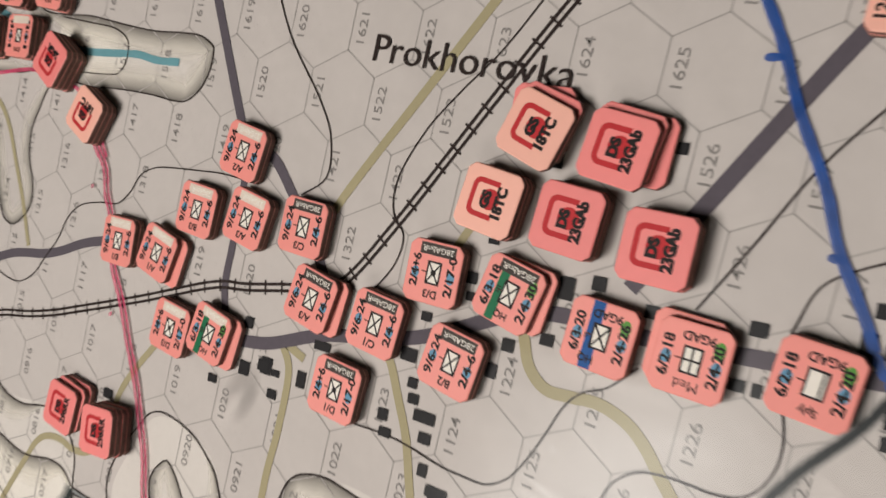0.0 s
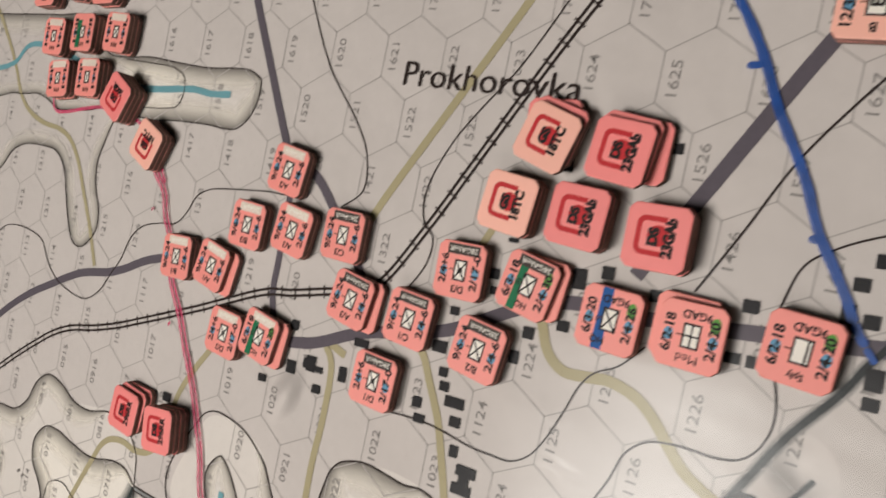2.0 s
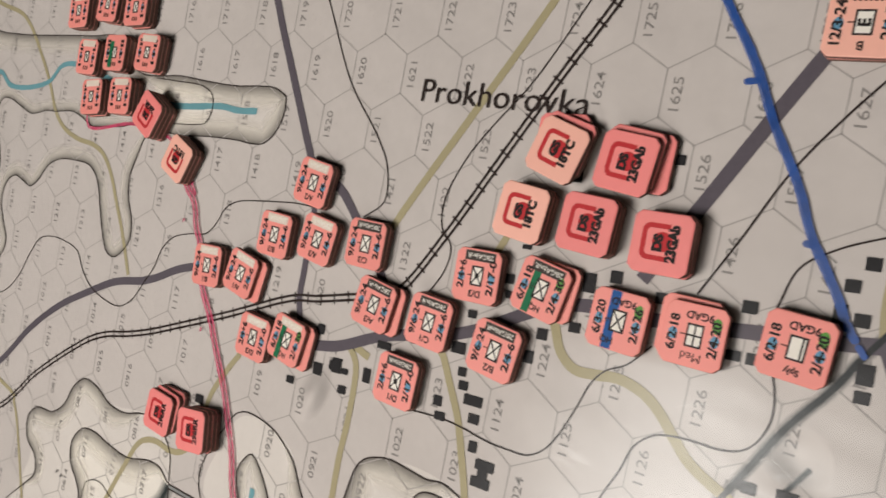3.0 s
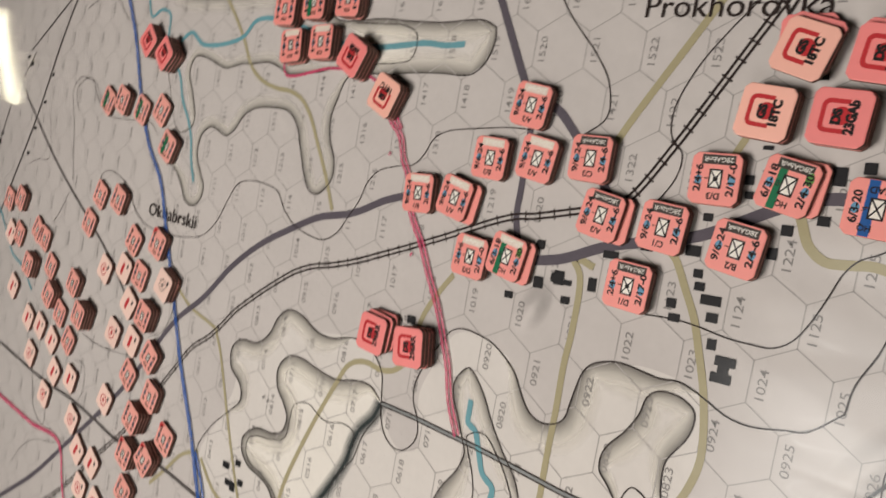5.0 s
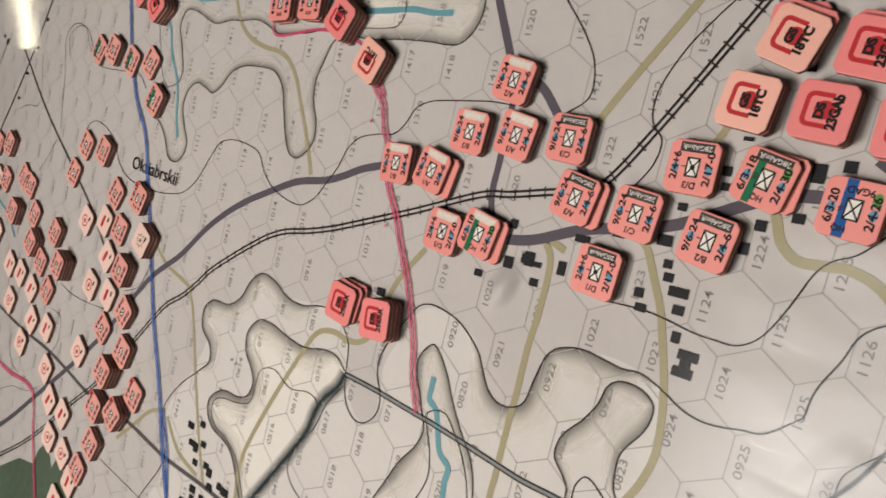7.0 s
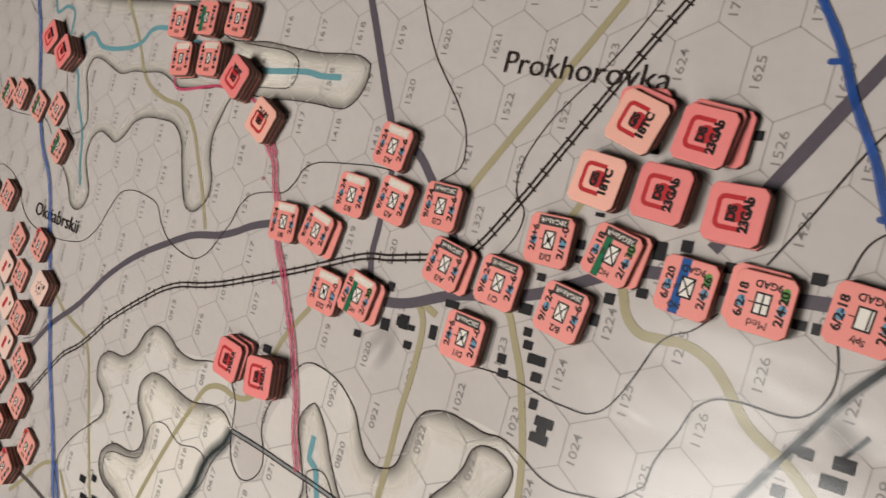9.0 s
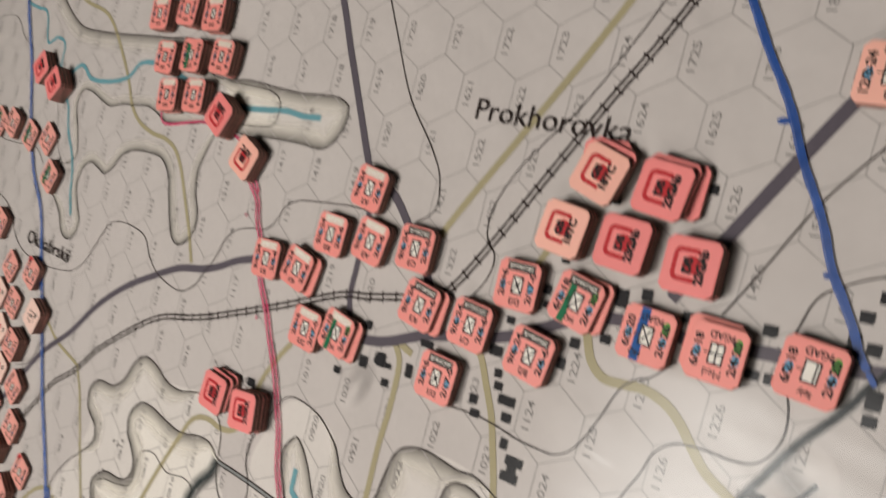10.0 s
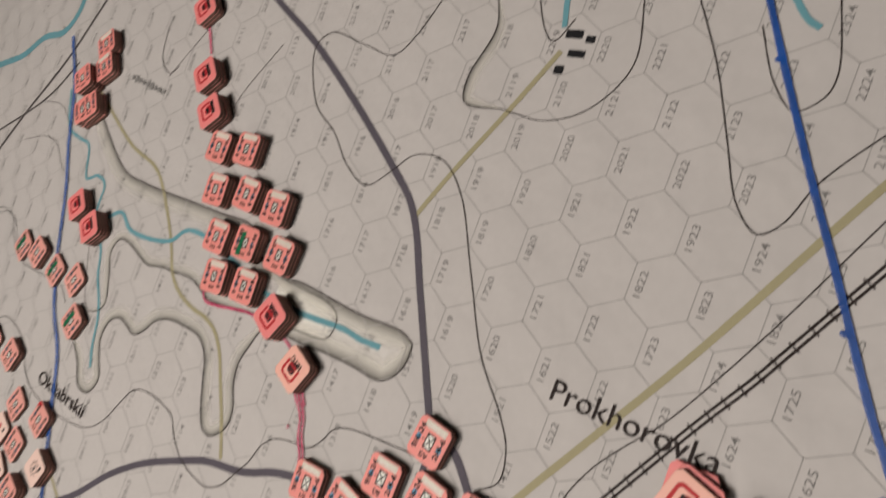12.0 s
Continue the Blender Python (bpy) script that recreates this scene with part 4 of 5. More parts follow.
# the factory with two wings
bm = bmesh.new()
z = level(0.16)
for x, y, w, h in ((69.1, -59.5, 2.6, 2.4), (69.3, -57.5, 5.0, 2.3), (68.9, -61.6, 5.0, 2.3)):
    bm.faces.new([bm.verts.new((p * MM, q * MM, z + 0.0008 * MM * w)) for p, q in turned(x, y, w, h, 2)])
part("building_mark", bm, HOUSE, game_map, "printed black two-winged building")

text_part("place_name", "Prokhorovka", 54.2, 26.4, level(0.17), 5.7, 0.0, BLACK, game_map, -0.002, 1, "black printed town name", 46.6)
text_part("place_name", "Oktiabrskii", -186.0, -62.3, level(0.17), 5.9, 0.0, BLACK, game_map, 0.006, 1, "black printed village name", 41.0)

for k in range(9):
    flat("writing_bar", turned(-222 + 3.4 * k, 77.5 - 0.35 * k, 2.1 + 0.3 * (k % 3), 2.2 + 1.2 * (k % 4 == 1)), level(0.17), NUMBER, game_map, "unreadable printed village name")

# ---- the clear plastic sheet and what is drawn on it ----
cover = new("plastic_sheet")
tagged(cover, "clear glossy plastic sheet over the map with marker lines", "plastic sheet")
clear = mesh_object("film", [(-0.60, -0.38, FILM_Z), (0.20, -0.38, FILM_Z), (0.20, 0.24, FILM_Z), (-0.60, 0.24, FILM_Z)], [(0, 1, 2, 3)], FILM, cover, "clear rippled plastic film")
clear.visible_shadow = False


def stroke(points, width, mat, label, rough):
    """A felt-pen stroke with round ends."""
    line, z = spline(points, 1.6), level(0.42)
    pieces = [ribbon_data(line, width, z, 0.0, rough, len(points))]
    for n, (q, w) in enumerate(((line[0], line[0] - line[1]), (line[-1], line[-1] - line[-2]))):
        turn = math.atan2(w[1], w[0])
        fan = [(q[0] + width / 2 * math.cos(turn + k * math.pi / 8), q[1] + width / 2 * math.sin(turn + k * math.pi / 8)) for k in range(-4, 5)]
        pieces.append(([(x * MM, y * MM, z) for x, y in fan], [tuple(range(9))]))
    v, f = joined(pieces)
    return mesh_object("marker_line", v, f, mat, cover, label)


def blue_line(points, width):
    return stroke(points, width, BLUE, "thick blue marker line", 0.16)


def strands(points, width, apart, mat, label):
    """The darker edges that a dry felt pen leaves along its stroke."""
    line, z = spline(points, 1.6), level(0.43)
    v, f = joined([ribbon_data(line, width, z + 0.0004 * MM * k, o * apart, 0.7, 3 + k) for k, o in enumerate((1, -1))])
    return mesh_object("marker_edge", v, f, mat, cover, label)


def thin_blue(points, width):
    strands(points, width * 0.28, width * 0.36, BLUE_PALE, "dark edges of a blue marker line")
    return stroke(points, width, BLUE_PALE, "paler blue marker line", 0.25)


def pink_line(points, width):
    strands(points, width * 0.3, width * 0.34, PINK, "dark edges of a pink marker line")
    return stroke(points, width, PINK, "pink marker line", 0.35)


blue_line([(46.3, 145.6), (59.1, 122.8), (76.3, 93.1), (84.9, 79), (103.5, 47.6), (108, 41), (111.9, 34.5), (115, 28.1), (117.7, 23.2), (120.6, 18.6), (123.6, 13.2), (125.6, 8.5), (127.4, 5), (130.6, 0.2), (133.6, -4.6), (134.9, -7.1)], 1.8)
blue_line([(135.7, -8.3), (136.6, -9.8), (137.3, -10.6)], 1.5)
blue_line([(138.1, -11.7), (139.3, -13.1)], 1.1)
thin_blue([(-289.8, 89), (-269.5, 64.2), (-256.5, 39.6), (-242.1, 16.6), (-227.4, -13.6), (-213.9, -34.2), (-199.9, -48.2), (-188.3, -69.8), (-175, -95.4), (-161.3, -122.5), (-145.9, -147.9), (-134.9, -168.8), (-121.9, -190.4)], 2.4)
thin_blue([(-139.4, -155.5), (-130.4, -169.4), (-122.6, -190.8)], 1.6)
pink_line([(-59.1, -7.4), (-55.9, -10.8), (-50.9, -15.2), (-48, -22.4), (-44.9, -26.8), (-40.1, -39.4), (-34, -47.6), (-28.4, -56.8), (-22.6, -65.6), (-18, -74.6), (-14.1, -82.8), (-11.2, -92.2), (-6.2, -101.6)], 1.1)
pink_line([(-57.8, -6.6), (-54.6, -10), (-49.6, -14.4), (-46.6, -21.6), (-43.6, -26), (-38.8, -38.6), (-32.6, -46.8), (-27, -56), (-21.2, -64.8), (-16.6, -73.8), (-12.8, -82), (-9.8, -91.4), (-4.8, -100.8)], 0.9)
pink_line([(-188.7, 120), (-170.5, 95.9)], 1.3)
pink_line([(-120.3, 9.2), (-117.9, 3.2), (-90.8, 6.4), (-73, 5), (-61.3, -0.2), (-50.7, -11.9)], 1.1)
pink_line([(-54.3, -21), (-53.9, -20.6)], 1)
pink_line([(-36.8, -52), (-36.5, -51.4)], 0.9)
pink_line([(-399.6, -195), (-336.8, -196.2), (-300.3, -197), (-264.2, -195.8), (-254.7, -214.1), (-236.3, -246.5)], 2.2)
blue_line([(109.6, 33.4), (111.3, 33.6)], 1.3)
blue_line([(126.2, 4.6), (127.6, 4.5)], 1.3)
blue_line([(92.0, 63.9), (93.4, 63.7)], 1.3)
blue_line([(57.1, 123.8), (58.5, 123.6)], 1.3)

# ---- counters ----
SIDE, THICK, FLOOR = 12.3, 1.5, 0.50


def clipped(w, cut):
    """A square with its corners cut off and the cuts' ends softened."""
    out = []
    for k in range(4):
        c, s = ((1, 0), (0, 1), (-1, 0), (0, -1))[k]
        for a, b in ((0, cut + 0.38), (0.11, cut - 0.06), (cut - 0.06, 0.11), (cut + 0.38, 0)):
            x, y = w / 2 - a, w / 2 - b
            out.append((x * c - y * s, x * s + y * c))
    return out


def counter_mesh(name, top):
    """A die-cut card square with clipped round corners and a softened top edge."""
    me = bpy.data.meshes.new(name)
    verts, faces, n = [], [], 16
    for z, grow in ((0.0, 0.0), (0.06, 0.04), (THICK - 0.34, 0.04), (THICK - 0.10, -0.02), (THICK, -0.24)):
        verts += [(x * MM, y * MM, z * MM) for x, y in clipped(SIDE + 2 * grow, 1.2 + grow)]
    for k in range(4):
        faces += [(k * n + i, k * n + (i + 1) % n, (k + 1) * n + (i + 1) % n, (k + 1) * n + i) for i in range(n)]
    faces += [tuple(range(4 * n, 5 * n)), tuple(reversed(range(n)))]
    me.from_pydata(verts, [], faces)
    for m in (top, EDGE, LIP):
        me.materials.append(m)
    for p in me.polygons:
        low = p.index < 2 * n or p.index == 4 * n + 1
        p.material_index = 1 if low else 2 if p.index < 3 * n else 0
    me.update()
    return me


BODY = {key: counter_mesh("counter_body", mat) for key, mat in (("pink", CARD), ("rose", CARD_RED), ("pale", CARD_PALE), ("cream", CARD_CREAM), ("hazed", CARD_HAZED))}
TONE_NAME = {"pink": "salmon pink", "rose": "deep rose", "pale": "pale salmon", "cream": "creamy pink", "hazed": "haze-paled pink"}
rng = random.Random(7)


def bare(tone, x, y, turn, lift, label, group):
    ob = new("unit_counter", BODY[tone])
    ob.matrix_world = pose(x * MM, y * MM, lift * MM, 0, 0, turn)
    return tagged(ob, label, "game counter", group)


TOP = THICK + 0.015


def values(ob, left, right, green=False, tight=1.32):
    """The two value lines, the middle figure on a coloured disc."""
    for words, x in ((left, -4.1), (right, 4.1)):
        flat("figure_disc", disc(x + 0.1, -0.5 if "+" in words else -0.3, 0.9, 1.2), TOP * MM, SKYBLUE, ob, "blue disc behind the figure")
        if green and x > 0:
            flat("figure_disc", disc(x + 0.05, 2.75, 0.95, 1.5), (TOP + 0.002) * MM, LIME, ob, "green disc behind the figure")
        text_part("value_text", words, x, 0.0, (TOP + 0.02) * MM, 1.95, 90, INK, ob, 0.036, 1, "black printed values", tight * len(words) + 0.2)


def symbol(ob, kind, x=0.2, y=0.0):
    w, h = 3.3, 4.6
    card = flat("symbol_box", turned(x, y, w - 0.5, h - 0.5), (TOP + 0.010) * MM, WHITE, ob, "white symbol box")
    loop_band("symbol_frame", turned(x, y, w, h), turned(x, y, w - 0.76, h - 0.76), (TOP + 0.02) * MM, INK, card, "black symbol frame")
    strokes = []
    if kind in ("cross", "gun"):
        strokes = [((-1, -1), (1, 1)), ((-1, 1), (1, -1))]
    elif kind == "plus":
        strokes = [((-1, 0), (1, 0)), ((0, -1), (0, 1))]
    elif kind == "bar":
        strokes = [((0.55, -1), (0.55, 1))]
    for (a, b), (c, d) in strokes:
        line = np.array([(x + a * (w / 2 - 0.2), y + b * (h / 2 - 0.2)), (x + c * (w / 2 - 0.2), y + d * (h / 2 - 0.2))])
        v, f = ribbon_data(line, 0.36, (TOP + 0.016 + 0.001 * a) * MM)
        mesh_object("symbol_stroke", v, f, INK, card)
    if kind == "gun":
        flat("symbol_dot", disc(x, y, 0.62, 0.62, 14), (TOP + 0.019) * MM, INK, card, "black dot")
    if kind == "letter":
        text_part("symbol_letter", "E", x, y, (TOP + 0.02) * MM, 2.2, 90, INK, card, 0.05)
    v, f = ribbon_data(np.array([(x - w / 2 - 1.1, y), (x - w / 2, y)]), 0.26, (TOP + 0.01) * MM)
    mesh_object("symbol_tick", v, f, INK_BROWN, ob)


def unit_face(ob, kind, left, right, name):
    pale = kind.startswith("veiled")
    green = kind in ("hqgreen", "hqblue", "medic", "supply", "veiledhq")
    sym = {"medic": "plus", "supply": "bar", "eng": "letter", "gun": "gun", "veiledgun": "gun"}.get(kind, "cross")
    if kind in ("hqgreen", "veiledhq"):
        flat("colour_band", turned(-1.9, -1.2, 1.9, 9.4), (TOP - 0.004) * MM, GREEN, ob, "dark green band")
    if kind == "hqblue":
        flat("colour_band", turned(-1.3, 0, 2.2, 12.0), (TOP - 0.004) * MM, BLUEBAND, ob, "strong blue band")
    values(ob, left, right, green, 1.14 if kind in ("medic", "supply", "hqblue", "eng") else 1.28)
    for k in range({"hqgreen": 3, "veiledhq": 3, "hqblue": 2}.get(kind, 0)):
        flat("rank_bar", turned(-2.2, -0.5 + 0.5 * k, 1.0, 0.22, 25 if kind == "hqblue" else 0), (TOP + 0.013) * MM, INK, ob, "small black rank bar")
    symbol(ob, sym)
    if kind in ("medic", "supply", "hqblue"):
        text_part("unit_name", "9GAD", 0.7, 3.9, (TOP + 0.02) * MM, 1.6, 180, INK, ob, 0.03, 1.0, "dark unit name")
    elif kind == "eng":
        for k in range(7):
            flat("writing_bar", turned(-2.0 + k * 0.85, 4.4, 0.5, 1.3), (TOP + 0.02) * MM, INK_BROWN, ob)
    else:
        band = flat("name_band", turned(0.4, 4.55, 8.2, 2.3), TOP * MM, VEIL if pale else DARKBAND, ob, "pale name band" if pale else "dark name band")
        if pale:
            text_part("unit_name", "23GAbnR", 0.5, 4.55, (TOP + 0.02) * MM, 1.3, 180, WHITE, band, 0.006, 0.9, "white unit name")
        else:
            text_part("unit_name", "28GAbnR", 0.4, 4.55, (TOP + 0.02) * MM, 1.15, 180, WHITE, band, 0.0, 1.1, "white unit name")
    text_part("company_text", name, -1.4 if kind == "hqblue" else 0.2, -4.15, (TOP + 0.02) * MM, 1.65, 180, INK, ob, 0.0 if "M" in name else 0.03, 1.0, "dark company mark")


def gun_face(ob, words, number):
    """A red rounded frame, open towards the number, round a red spot."""
    outer, inner = rounded(-0.8, 0.2, 6.5, 7.4, 1.6)[5:15], rounded(-0.8, 0.2, 4.5, 5.4, 0.8)[5:15]
    outer, inner = [(1.6, 3.9)] + outer + [(1.6, -3.5)], [(1.6, 2.9)] + inner + [(1.6, -2.5)]
    n = len(outer)
    verts = [(x * MM, y * MM, TOP * MM) for x, y in outer + inner]
    mesh_object("red_frame", verts, [(k, n + k, n + k + 1, k + 1) for k in range(n - 1)], RED, ob, "thick red frame, open on one side")
    flat("red_spot", disc(0.3, 0.3, 2.1, 2.0), (TOP + 0.004) * MM, RED, ob, "round red spot")
    if words:
        text_part("support_text", words, -0.6, 0.1, (TOP + 0.02) * MM, 2.2, 90, INK, ob, 0.075, 1, "bold black letters", 3.5)
        text_part("regiment_text", number, 2.4, 0.2, (TOP + 0.024) * MM, 2.3, 90, INK, ob, 0.05 if "RR" in number else 0.07, 1, "bold black regiment number", 1.5 * len(number))
    else:
        flat("writing_bar", turned(-0.4, 0.2, 1.6, 2.6), (TOP + 0.02) * MM, INK, ob)
        flat("writing_bar", turned(2.5, 0.3, 1.7, 6.0), (TOP + 0.02) * MM, INK, ob)


def far_face(ob, kind):
    if kind == "fargreen":
        flat("colour_band", turned(-1.9, -0.6, 2.4, 9.0), (TOP - 0.004) * MM, GREEN, ob, "dark green band")
    if kind == "farred":
        flat("colour_corner", [(-5.8, 4.9), (-4.9, 5.8), (-2.0, 5.8), (-5.8, 2.4)], (TOP - 0.004) * MM, RED, ob, "red corner")
    for x in (-4.0, 4.0):
        flat("figure_disc", disc(x, -0.2, 0.8, 1.2, 12), TOP * MM, FAINTBLUE, ob)
        for y, long in ((-3.1, 1.1), (-1.7, 0.4), (-0.3, 1.2), (1.2, 0.6), (2.5, 1.1), (3.9, 1.1)):
            flat("writing_bar", turned(x + 0.2 * long, y, 1.75 * min(long, 1), 0.9 * max(long, 0.7)), (TOP + 0.02) * MM, INK, ob)
    if kind == "farpale":
        flat("name_band", turned(0.4, 4.6, 8.0, 2.2), (TOP + 0.024) * MM, VEIL, ob, "pale name band")
    w, h = 2.9, 4.0
    card = flat("symbol_box", turned(0.2, 0, w - 0.5, h - 0.5), (TOP + 0.024) * MM, WHITE, ob)
    loop_band("symbol_frame", turned(0.2, 0, w, h), turned(0.2, 0, w - 0.9, h - 0.9), (TOP + 0.05) * MM, INK, card)
    for a in (1, -1):
        v, f = ribbon_data(np.array([(0.2 - 1.2, -1.7 * a), (0.2 + 1.2, 1.7 * a)]), 0.36, (TOP + 0.037 + 0.004 * a) * MM)
        mesh_object("symbol_stroke", v, f, INK, card)
    for x in (-0.8, 0.3, 1.4):
        flat("writing_bar", turned(x, -4.0, 0.7, 1.3), (TOP + 0.02) * MM, INK_BROWN, ob)


def mark_face(ob, kind):
    if kind == "target":
        loop_band("red_ring", disc(-0.3, -0.3, 3.0, 3.0), disc(-0.3, -0.3, 2.4, 2.4), TOP * MM, RED, ob, "thin red ring")
        flat("red_spot", disc(-0.3, -0.3, 1.1, 1.1, 14), TOP * MM, RED, ob, "red spot")
    elif kind == "bar":
        flat("red_bar", rounded(-0.6, -0.4, 2.2, 6.2, 0.8), TOP * MM, RED, ob, "red bar")
    else:
        spikes = [((3.4 if k % 2 else 2.2) * math.cos(k * math.tau / 16), (3.4 if k % 2 else 2.2) * math.sin(k * math.tau / 16)) for k in range(16)]
        loop_band("star_outline", spikes, [(p * 0.84, q * 0.84) for p, q in spikes], TOP * MM, INK_BROWN, ob, "brown star outline")
        flat("black_spot", disc(0, 0, 0.9, 0.9, 12), TOP * MM, INK, ob, "black spot")
    flat("writing_bar", turned(3.2, 2.8, 1.3, 2.2), (TOP + 0.02) * MM, INK, ob)


SAY = {
    "rifle": "salmon pink card unit counter with crossed symbol and dark name band",
    "veiled": "salmon pink card unit counter with crossed symbol and pale name band",
    "gun": "salmon pink card counter with dotted cross symbol and dark band",
    "veiledgun": "salmon pink card counter with dotted cross symbol and pale band",
    "hqgreen": "salmon pink headquarters counter with dark green band on a stack",
    "veiledhq": "salmon pink headquarters counter with green and pale bands",
    "hqblue": "salmon pink headquarters counter with a strong blue band",
    "medic": "salmon pink medical counter with a white quartered box",
    "supply": "salmon pink supply counter with a white barred box",
    "eng": "pale salmon engineer counter with a boxed letter E",
    "ds": "rose pink artillery support counter with thick red rounded frame",
    "gs": "pale salmon artillery support counter with thick red rounded frame",
    "dsred": "deep rose artillery counter with red frame, set askew",
    "far": "salmon pink card unit counter with crossed white box symbol",
    "fargreen": "salmon pink card unit counter with a dark green band",
    "farred": "salmon pink card unit counter with a red corner",
    "farpale": "salmon pink card unit counter with a pale name band",
    "target": "cream-pink marker counter with a red ring and spot",
    "bar": "cream-pink marker counter with a red upright bar",
    "star": "cream-pink marker counter with a brown star outline",
}


def stack(kind, x, y, turn, count, *words, shift=(0.0, 0.0), lean=0.0, under="", tone="", lower=()):
    """A pile of counters; the top one shows its face. shift: how far the lowest one lies off the top one; lean: its extra turn.
    lower: or, one by one from the lowest, how far each lies off the top one and its extra turn."""
    tone = tone or {"ds": "rose", "gs": "pale", "dsred": "rose", "eng": "pale", "target": "cream", "bar": "cream", "star": "cream"}.get(kind, "pink")
    group = "artillery counters" if kind in ("ds", "gs", "dsred") else "marker counters" if tone == "cream" else "unit counters"
    for k in range(count):
        deep = (count - 1 - k) / max(count - 1, 1)
        top = k == count - 1
        jx, jy, jt = (0, 0, 0) if top else (rng.uniform(-0.15, 0.15), rng.uniform(-0.15, 0.15), rng.uniform(-1.5, 1.5))
        low = under or ("pink" if tone in ("pale", "cream") else tone)
        dx, dy, dt = lower[k] if k < len(lower) else (shift[0] * deep + jx, shift[1] * deep + jy, lean * deep + jt)
        ob = bare(tone if top else low, x + dx, y + dy, turn + dt, FLOOR + k * (THICK + 0.03),
                  SAY[kind] if top else f"{TONE_NAME[low]} card counter lying within a stack", group)
        if not top:
            continue
        if kind in ("ds", "gs", "dsred"):
            gun_face(ob, *(words or ("", "")))
        elif kind in ("target", "bar", "star"):
            mark_face(ob, kind)
        elif kind.startswith("far"):
            far_face(ob, kind)
        else:
            unit_face(ob, kind, *words)


stack('veiled', 2, -1.5, -8, 2, '9/6-24', '2/4-6', 'A/2')
stack('veiled', -9.3, -17.8, -2, 2, '9/6-24', '2/4-6', 'B/3')
stack('veiled', 7.3, -16.2, -8, 2, '9/6-24', '2/4-6', 'A/3')
stack('rifle', 24.4, -14.3, -0, 2, '9/6-24', '2/4-6', 'C/3')
stack('veiled', -35.7, -31.8, 3, 2, '9/6-24', '2/4-6', 'B/1')
stack('veiled', -20.3, -31.1, -12, 2, '9/6-24', '2/4-6', 'A/1', lower=((2.3, -0.7, 3),))
stack('rifle', 30.7, -28.6, -9, 2, '9/6-24', '2/4-6', 'A/3', lower=((2.0, -0.4, 4),))
stack('rifle', 48.4, -28.9, -4, 2, '9/6-24', '2/4-6', 'C/1')
stack('gun', 59.3, -15.4, 2, 2, '2/4+6', '2/17-0', 'D/3')
stack('hqgreen', 76.1, -14.9, -11, 2, '6/3-18', '2/4-30', 'HQ', lower=((1.7, 0.2, 5),))
stack('rifle', 67.5, -30.8, -7, 2, '9/6-24', '2/4-6', 'B/2')
stack('gun', 42.1, -45.1, -2, 2, '2/4+6', '2/17-0', 'D/1')
stack('hqblue', 94.8, -17.4, -2, 2, '6/3-20', '2/4-26', 'HQ')
stack('medic', 110.5, -16.5, 0, 2, '6/2-18', '2/4-20', 'Med', shift=(-1.6, 1.0))
stack('supply', 128.8, -14.2, -3, 2, '6/2-18', '2/4-20', 'Sply')
stack('gs', 74.2, 15.3, -17, 3, 'GS', '18TC', under="rose", lower=((-0.9, 2.3, 19), (0.5, 1.5, 2)))
stack('ds', 90.3, 14.5, -6, 3, 'DS', '23GAb', lower=((2.5, 0.9, 5), (0.5, 1.3, -1)))
stack('gs', 68.4, 0.8, -6, 3, 'GS', '18TC')
stack('ds', 84.4, 0.8, -3, 3, 'DS', '23GAb')
stack('ds', 101, -0.3, 1, 3, 'DS', '23GAb')
stack('eng', 128.2, 44.3, -0, 2, '12/3-24', '2/4-5', 'B')
stack('veiledgun', -10.4, -47.5, -4, 2, '2/4+6', '2/17-0', 'D/3')
stack('veiledhq', 2.9, -44.9, -10, 2, '6/3-18', '2/4-30', 'HQ', lower=((2.2, -0.6, 4),))
stack('ds', -44.2, -79.7, -4, 3, 'DS', '296RR', lower=((1.6, 1.6, 3), (0.9, 1.0, -2)))
stack('ds', -26, -79.4, 8, 4, 'DS', '296RR')
stack('gs', -57.2, -2.3, 66, 3, 'GS', '18TC')
stack('dsred', -74.6, 10, 62, 4, 'DS', '26GR')
stack('farpale', -111.7, 13.3, 6, 3)
stack('farpale', -94.4, 14.9, 3, 3)
stack('farpale', -118.8, 27.1, 0, 3)
stack('fargreen', -101.8, 29.2, 1, 3)
stack('farpale', -82.8, 30, -2, 3)
stack('farpale', -129.4, 43.4, 4, 3)
stack('farpale', -111, 46, -2, 3)
stack('farpale', -93.7, 44.9, 3, 3)
stack('farpale', -137, 59.2, 0, 3)
stack('farpale', -120.3, 61.8, 2, 3)
stack('dsred', -160.7, 85.5, 45, 4)
stack('dsred', -149.2, 71.5, 45, 4)
stack('dsred', -180.3, 113.5, 45, 3)
stack('dsred', -220.8, 14.1, 45, 3)
stack('dsred', -202, 8.1, 45, 4)
stack('far', -239.2, 58.1, 40, 4)
stack('far', -250.7, 69.6, 40, 5)
stack('far', -243.5, 55.6, 40, 4)
stack('farpale', -247.3, 88.9, 40, 3)
stack('farpale', -241.7, 78.1, 40, 3)
stack('fargreen', -259.2, -15.6, -28, 1, tone='hazed')
stack('far', -241.4, -14.4, -22, 2, tone='hazed')
stack('fargreen', -223.8, -17.8, -23, 1, tone='hazed')
stack('far', -205.5, -16.8, -29, 1, tone='hazed')
stack('fargreen', -193.2, -32.4, -26, 2, tone='hazed')
stack('far', -369.2, -80.8, -17, 1, tone='hazed')
stack('far', -348.6, -77.7, -22, 2, tone='hazed')
stack('far', -253.8, -62.6, -24, 1, tone='hazed')
stack('far', -231.6, -61.9, -21, 2, tone='hazed')
stack('far', -262.1, -78.0, -22, 1, tone='hazed')
stack('bar', -360.4, -99.6, -30, 1)
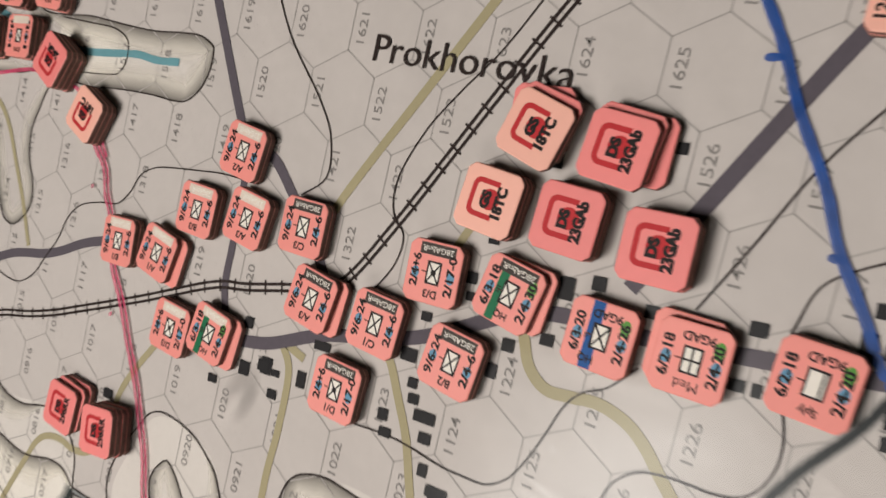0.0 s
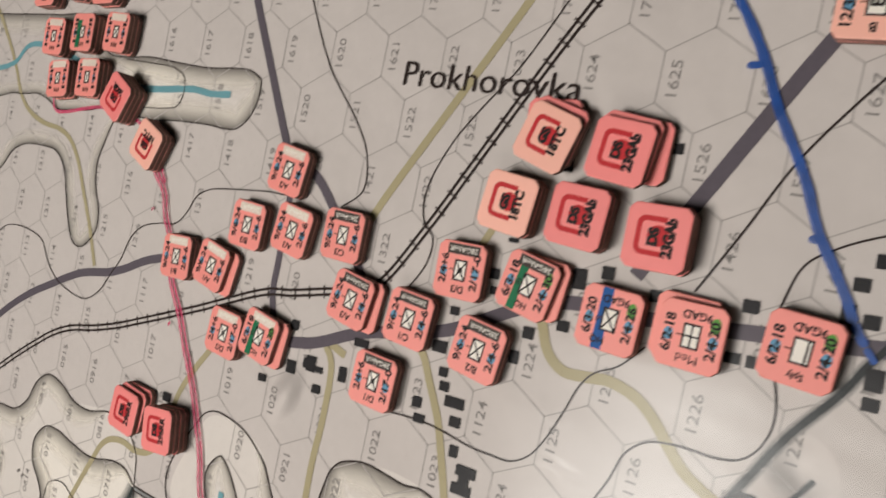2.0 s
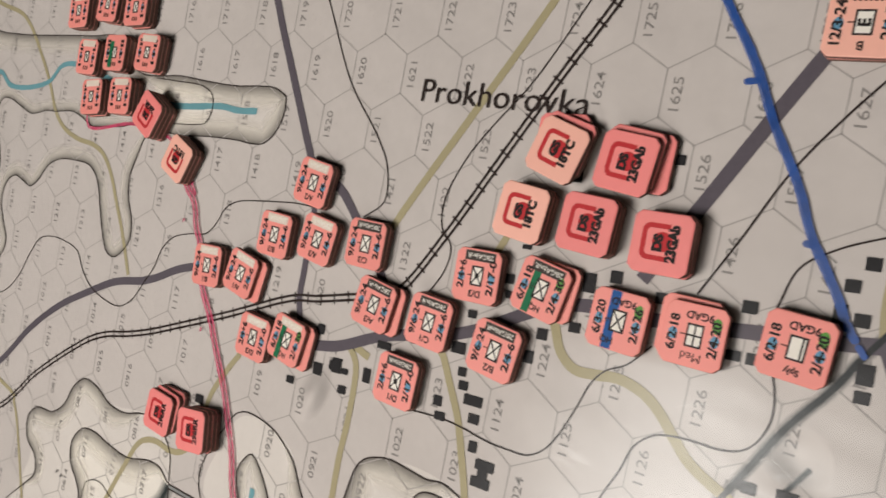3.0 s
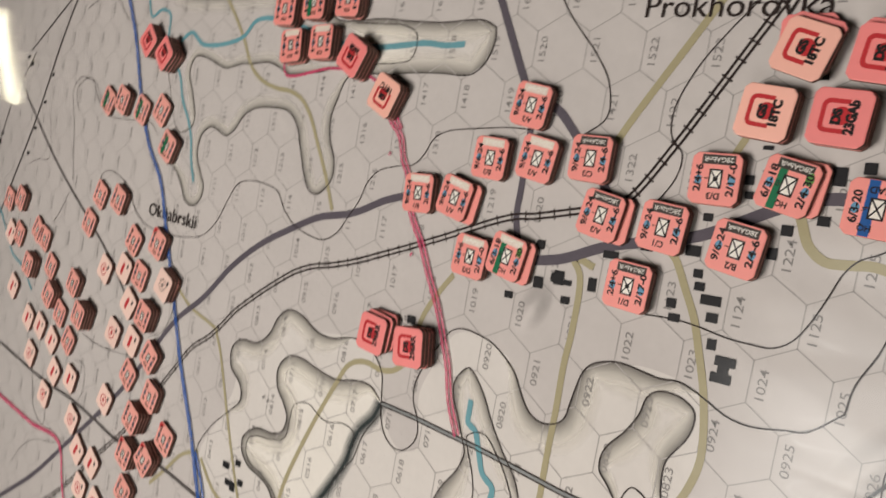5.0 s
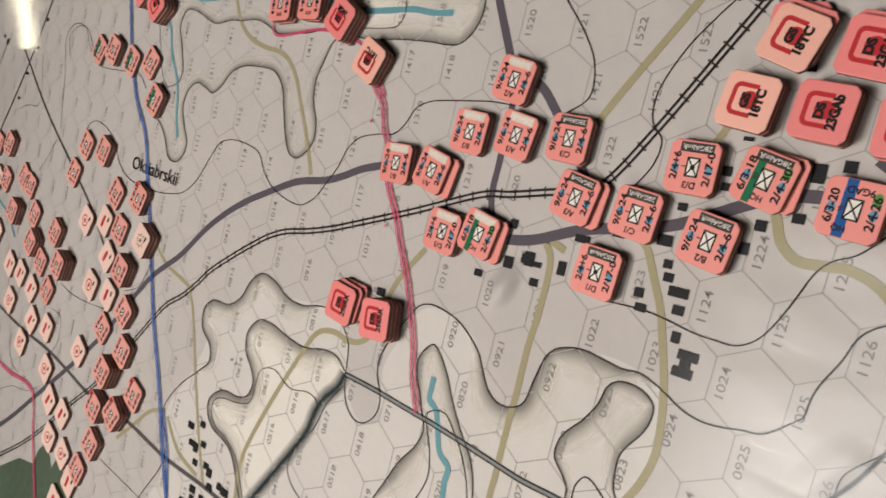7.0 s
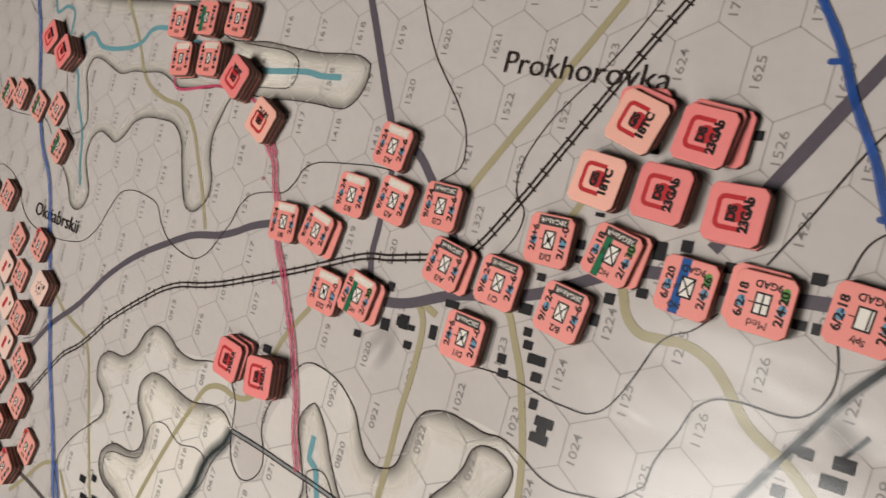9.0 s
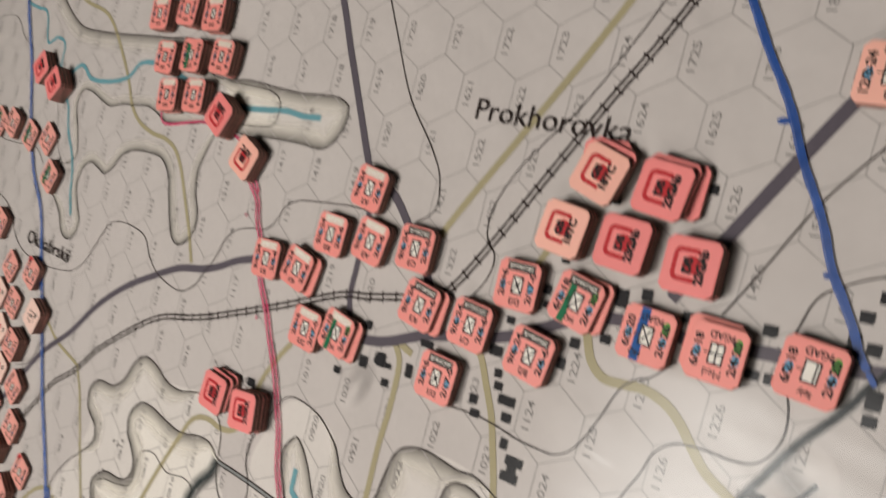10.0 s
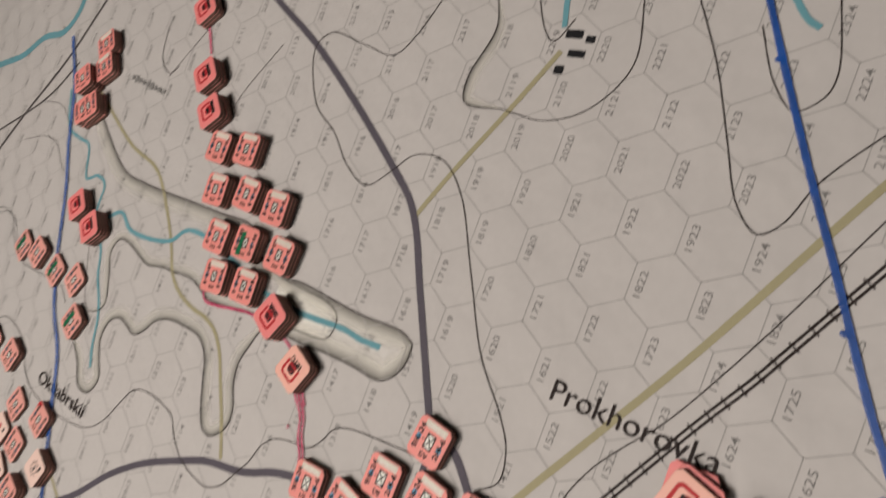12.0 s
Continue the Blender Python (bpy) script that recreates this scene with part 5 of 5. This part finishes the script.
stack('far', -347.9, -98.5, -22, 1, tone='hazed')
stack('far', -323.0, -91.9, -31, 1, tone='hazed')
stack('far', -312.4, -95.0, -17, 1, tone='hazed')
stack('far', -323.1, -111.9, -18, 3, tone='hazed')
stack('far', -300.0, -108.3, -24, 1, tone='hazed')
stack('bar', -347.4, -129.3, -27, 1)
stack('far', -267.6, -110.7, -23, 2, tone='hazed')
stack('far', -291.9, -122.1, -28, 3, tone='hazed')
stack('far', -214.1, -78.9, -28, 1, tone='hazed')
stack('farred', -189.7, -76.1, -20, 2, tone='hazed')
stack('target', -238.5, -97.4, -24, 1)
stack('bar', -219.5, -93.3, -23, 1)
stack('far', -204.0, -93.7, -18, 1, tone='hazed')
stack('star', -177.0, -92.4, -23, 3)
stack('bar', -320.8, -141.7, -24, 1)
stack('bar', -304.2, -142.4, -25, 1)
stack('far', -281.6, -130.2, -21, 1, tone='hazed')
stack('far', -250.7, -123.6, -18, 4, tone='hazed')
stack('bar', -287.0, -146.2, -29, 1)
stack('far', -267.6, -141.4, -28, 1, tone='hazed')
stack('target', -312.2, -160.2, -21, 1)
stack('bar', -279.4, -161.3, -29, 1)
stack('bar', -259.7, -159.3, -18, 1)
stack('target', -287.9, -176.3, -17, 1)
stack('target', -252.0, -178.4, -23, 1)
stack('target', -220.6, -158.2, -25, 1)
stack('target', -221.8, -125.1, -20, 1)
stack('bar', -210.9, -108.3, -31, 1)
stack('bar', -203.0, -124.6, -21, 1)
stack('far', -190.6, -109.5, -19, 3, tone='hazed')
stack('far', -183.0, -126.6, -30, 2, tone='hazed')
stack('far', -201.9, -140.3, -29, 1, tone='hazed')
stack('far', -177.4, -143.1, -19, 2, tone='hazed')
stack('far', -185.7, -155.3, -22, 4, tone='hazed')
stack('bar', -241.4, -190.9, -31, 1)
stack('bar', -224.9, -191.8, -27, 1)
stack('farred', -190.2, -173.9, -19, 3, tone='hazed')
stack('farred', -172.6, -170.3, -31, 3, tone='hazed')
stack('farred', -163.2, -158.0, -18, 1, tone='hazed')
stack('target', -234.0, -207.7, -18, 1)
stack('target', -216.8, -208.9, -27, 1)
stack('far', -189.2, -191.7, -24, 2, tone='hazed')
stack('far', -199.7, -209.1, -22, 1, tone='hazed')
stack('bar', -205.0, -217.9, -20, 1)
stack('bar', -216.1, -232.7, -17, 1)
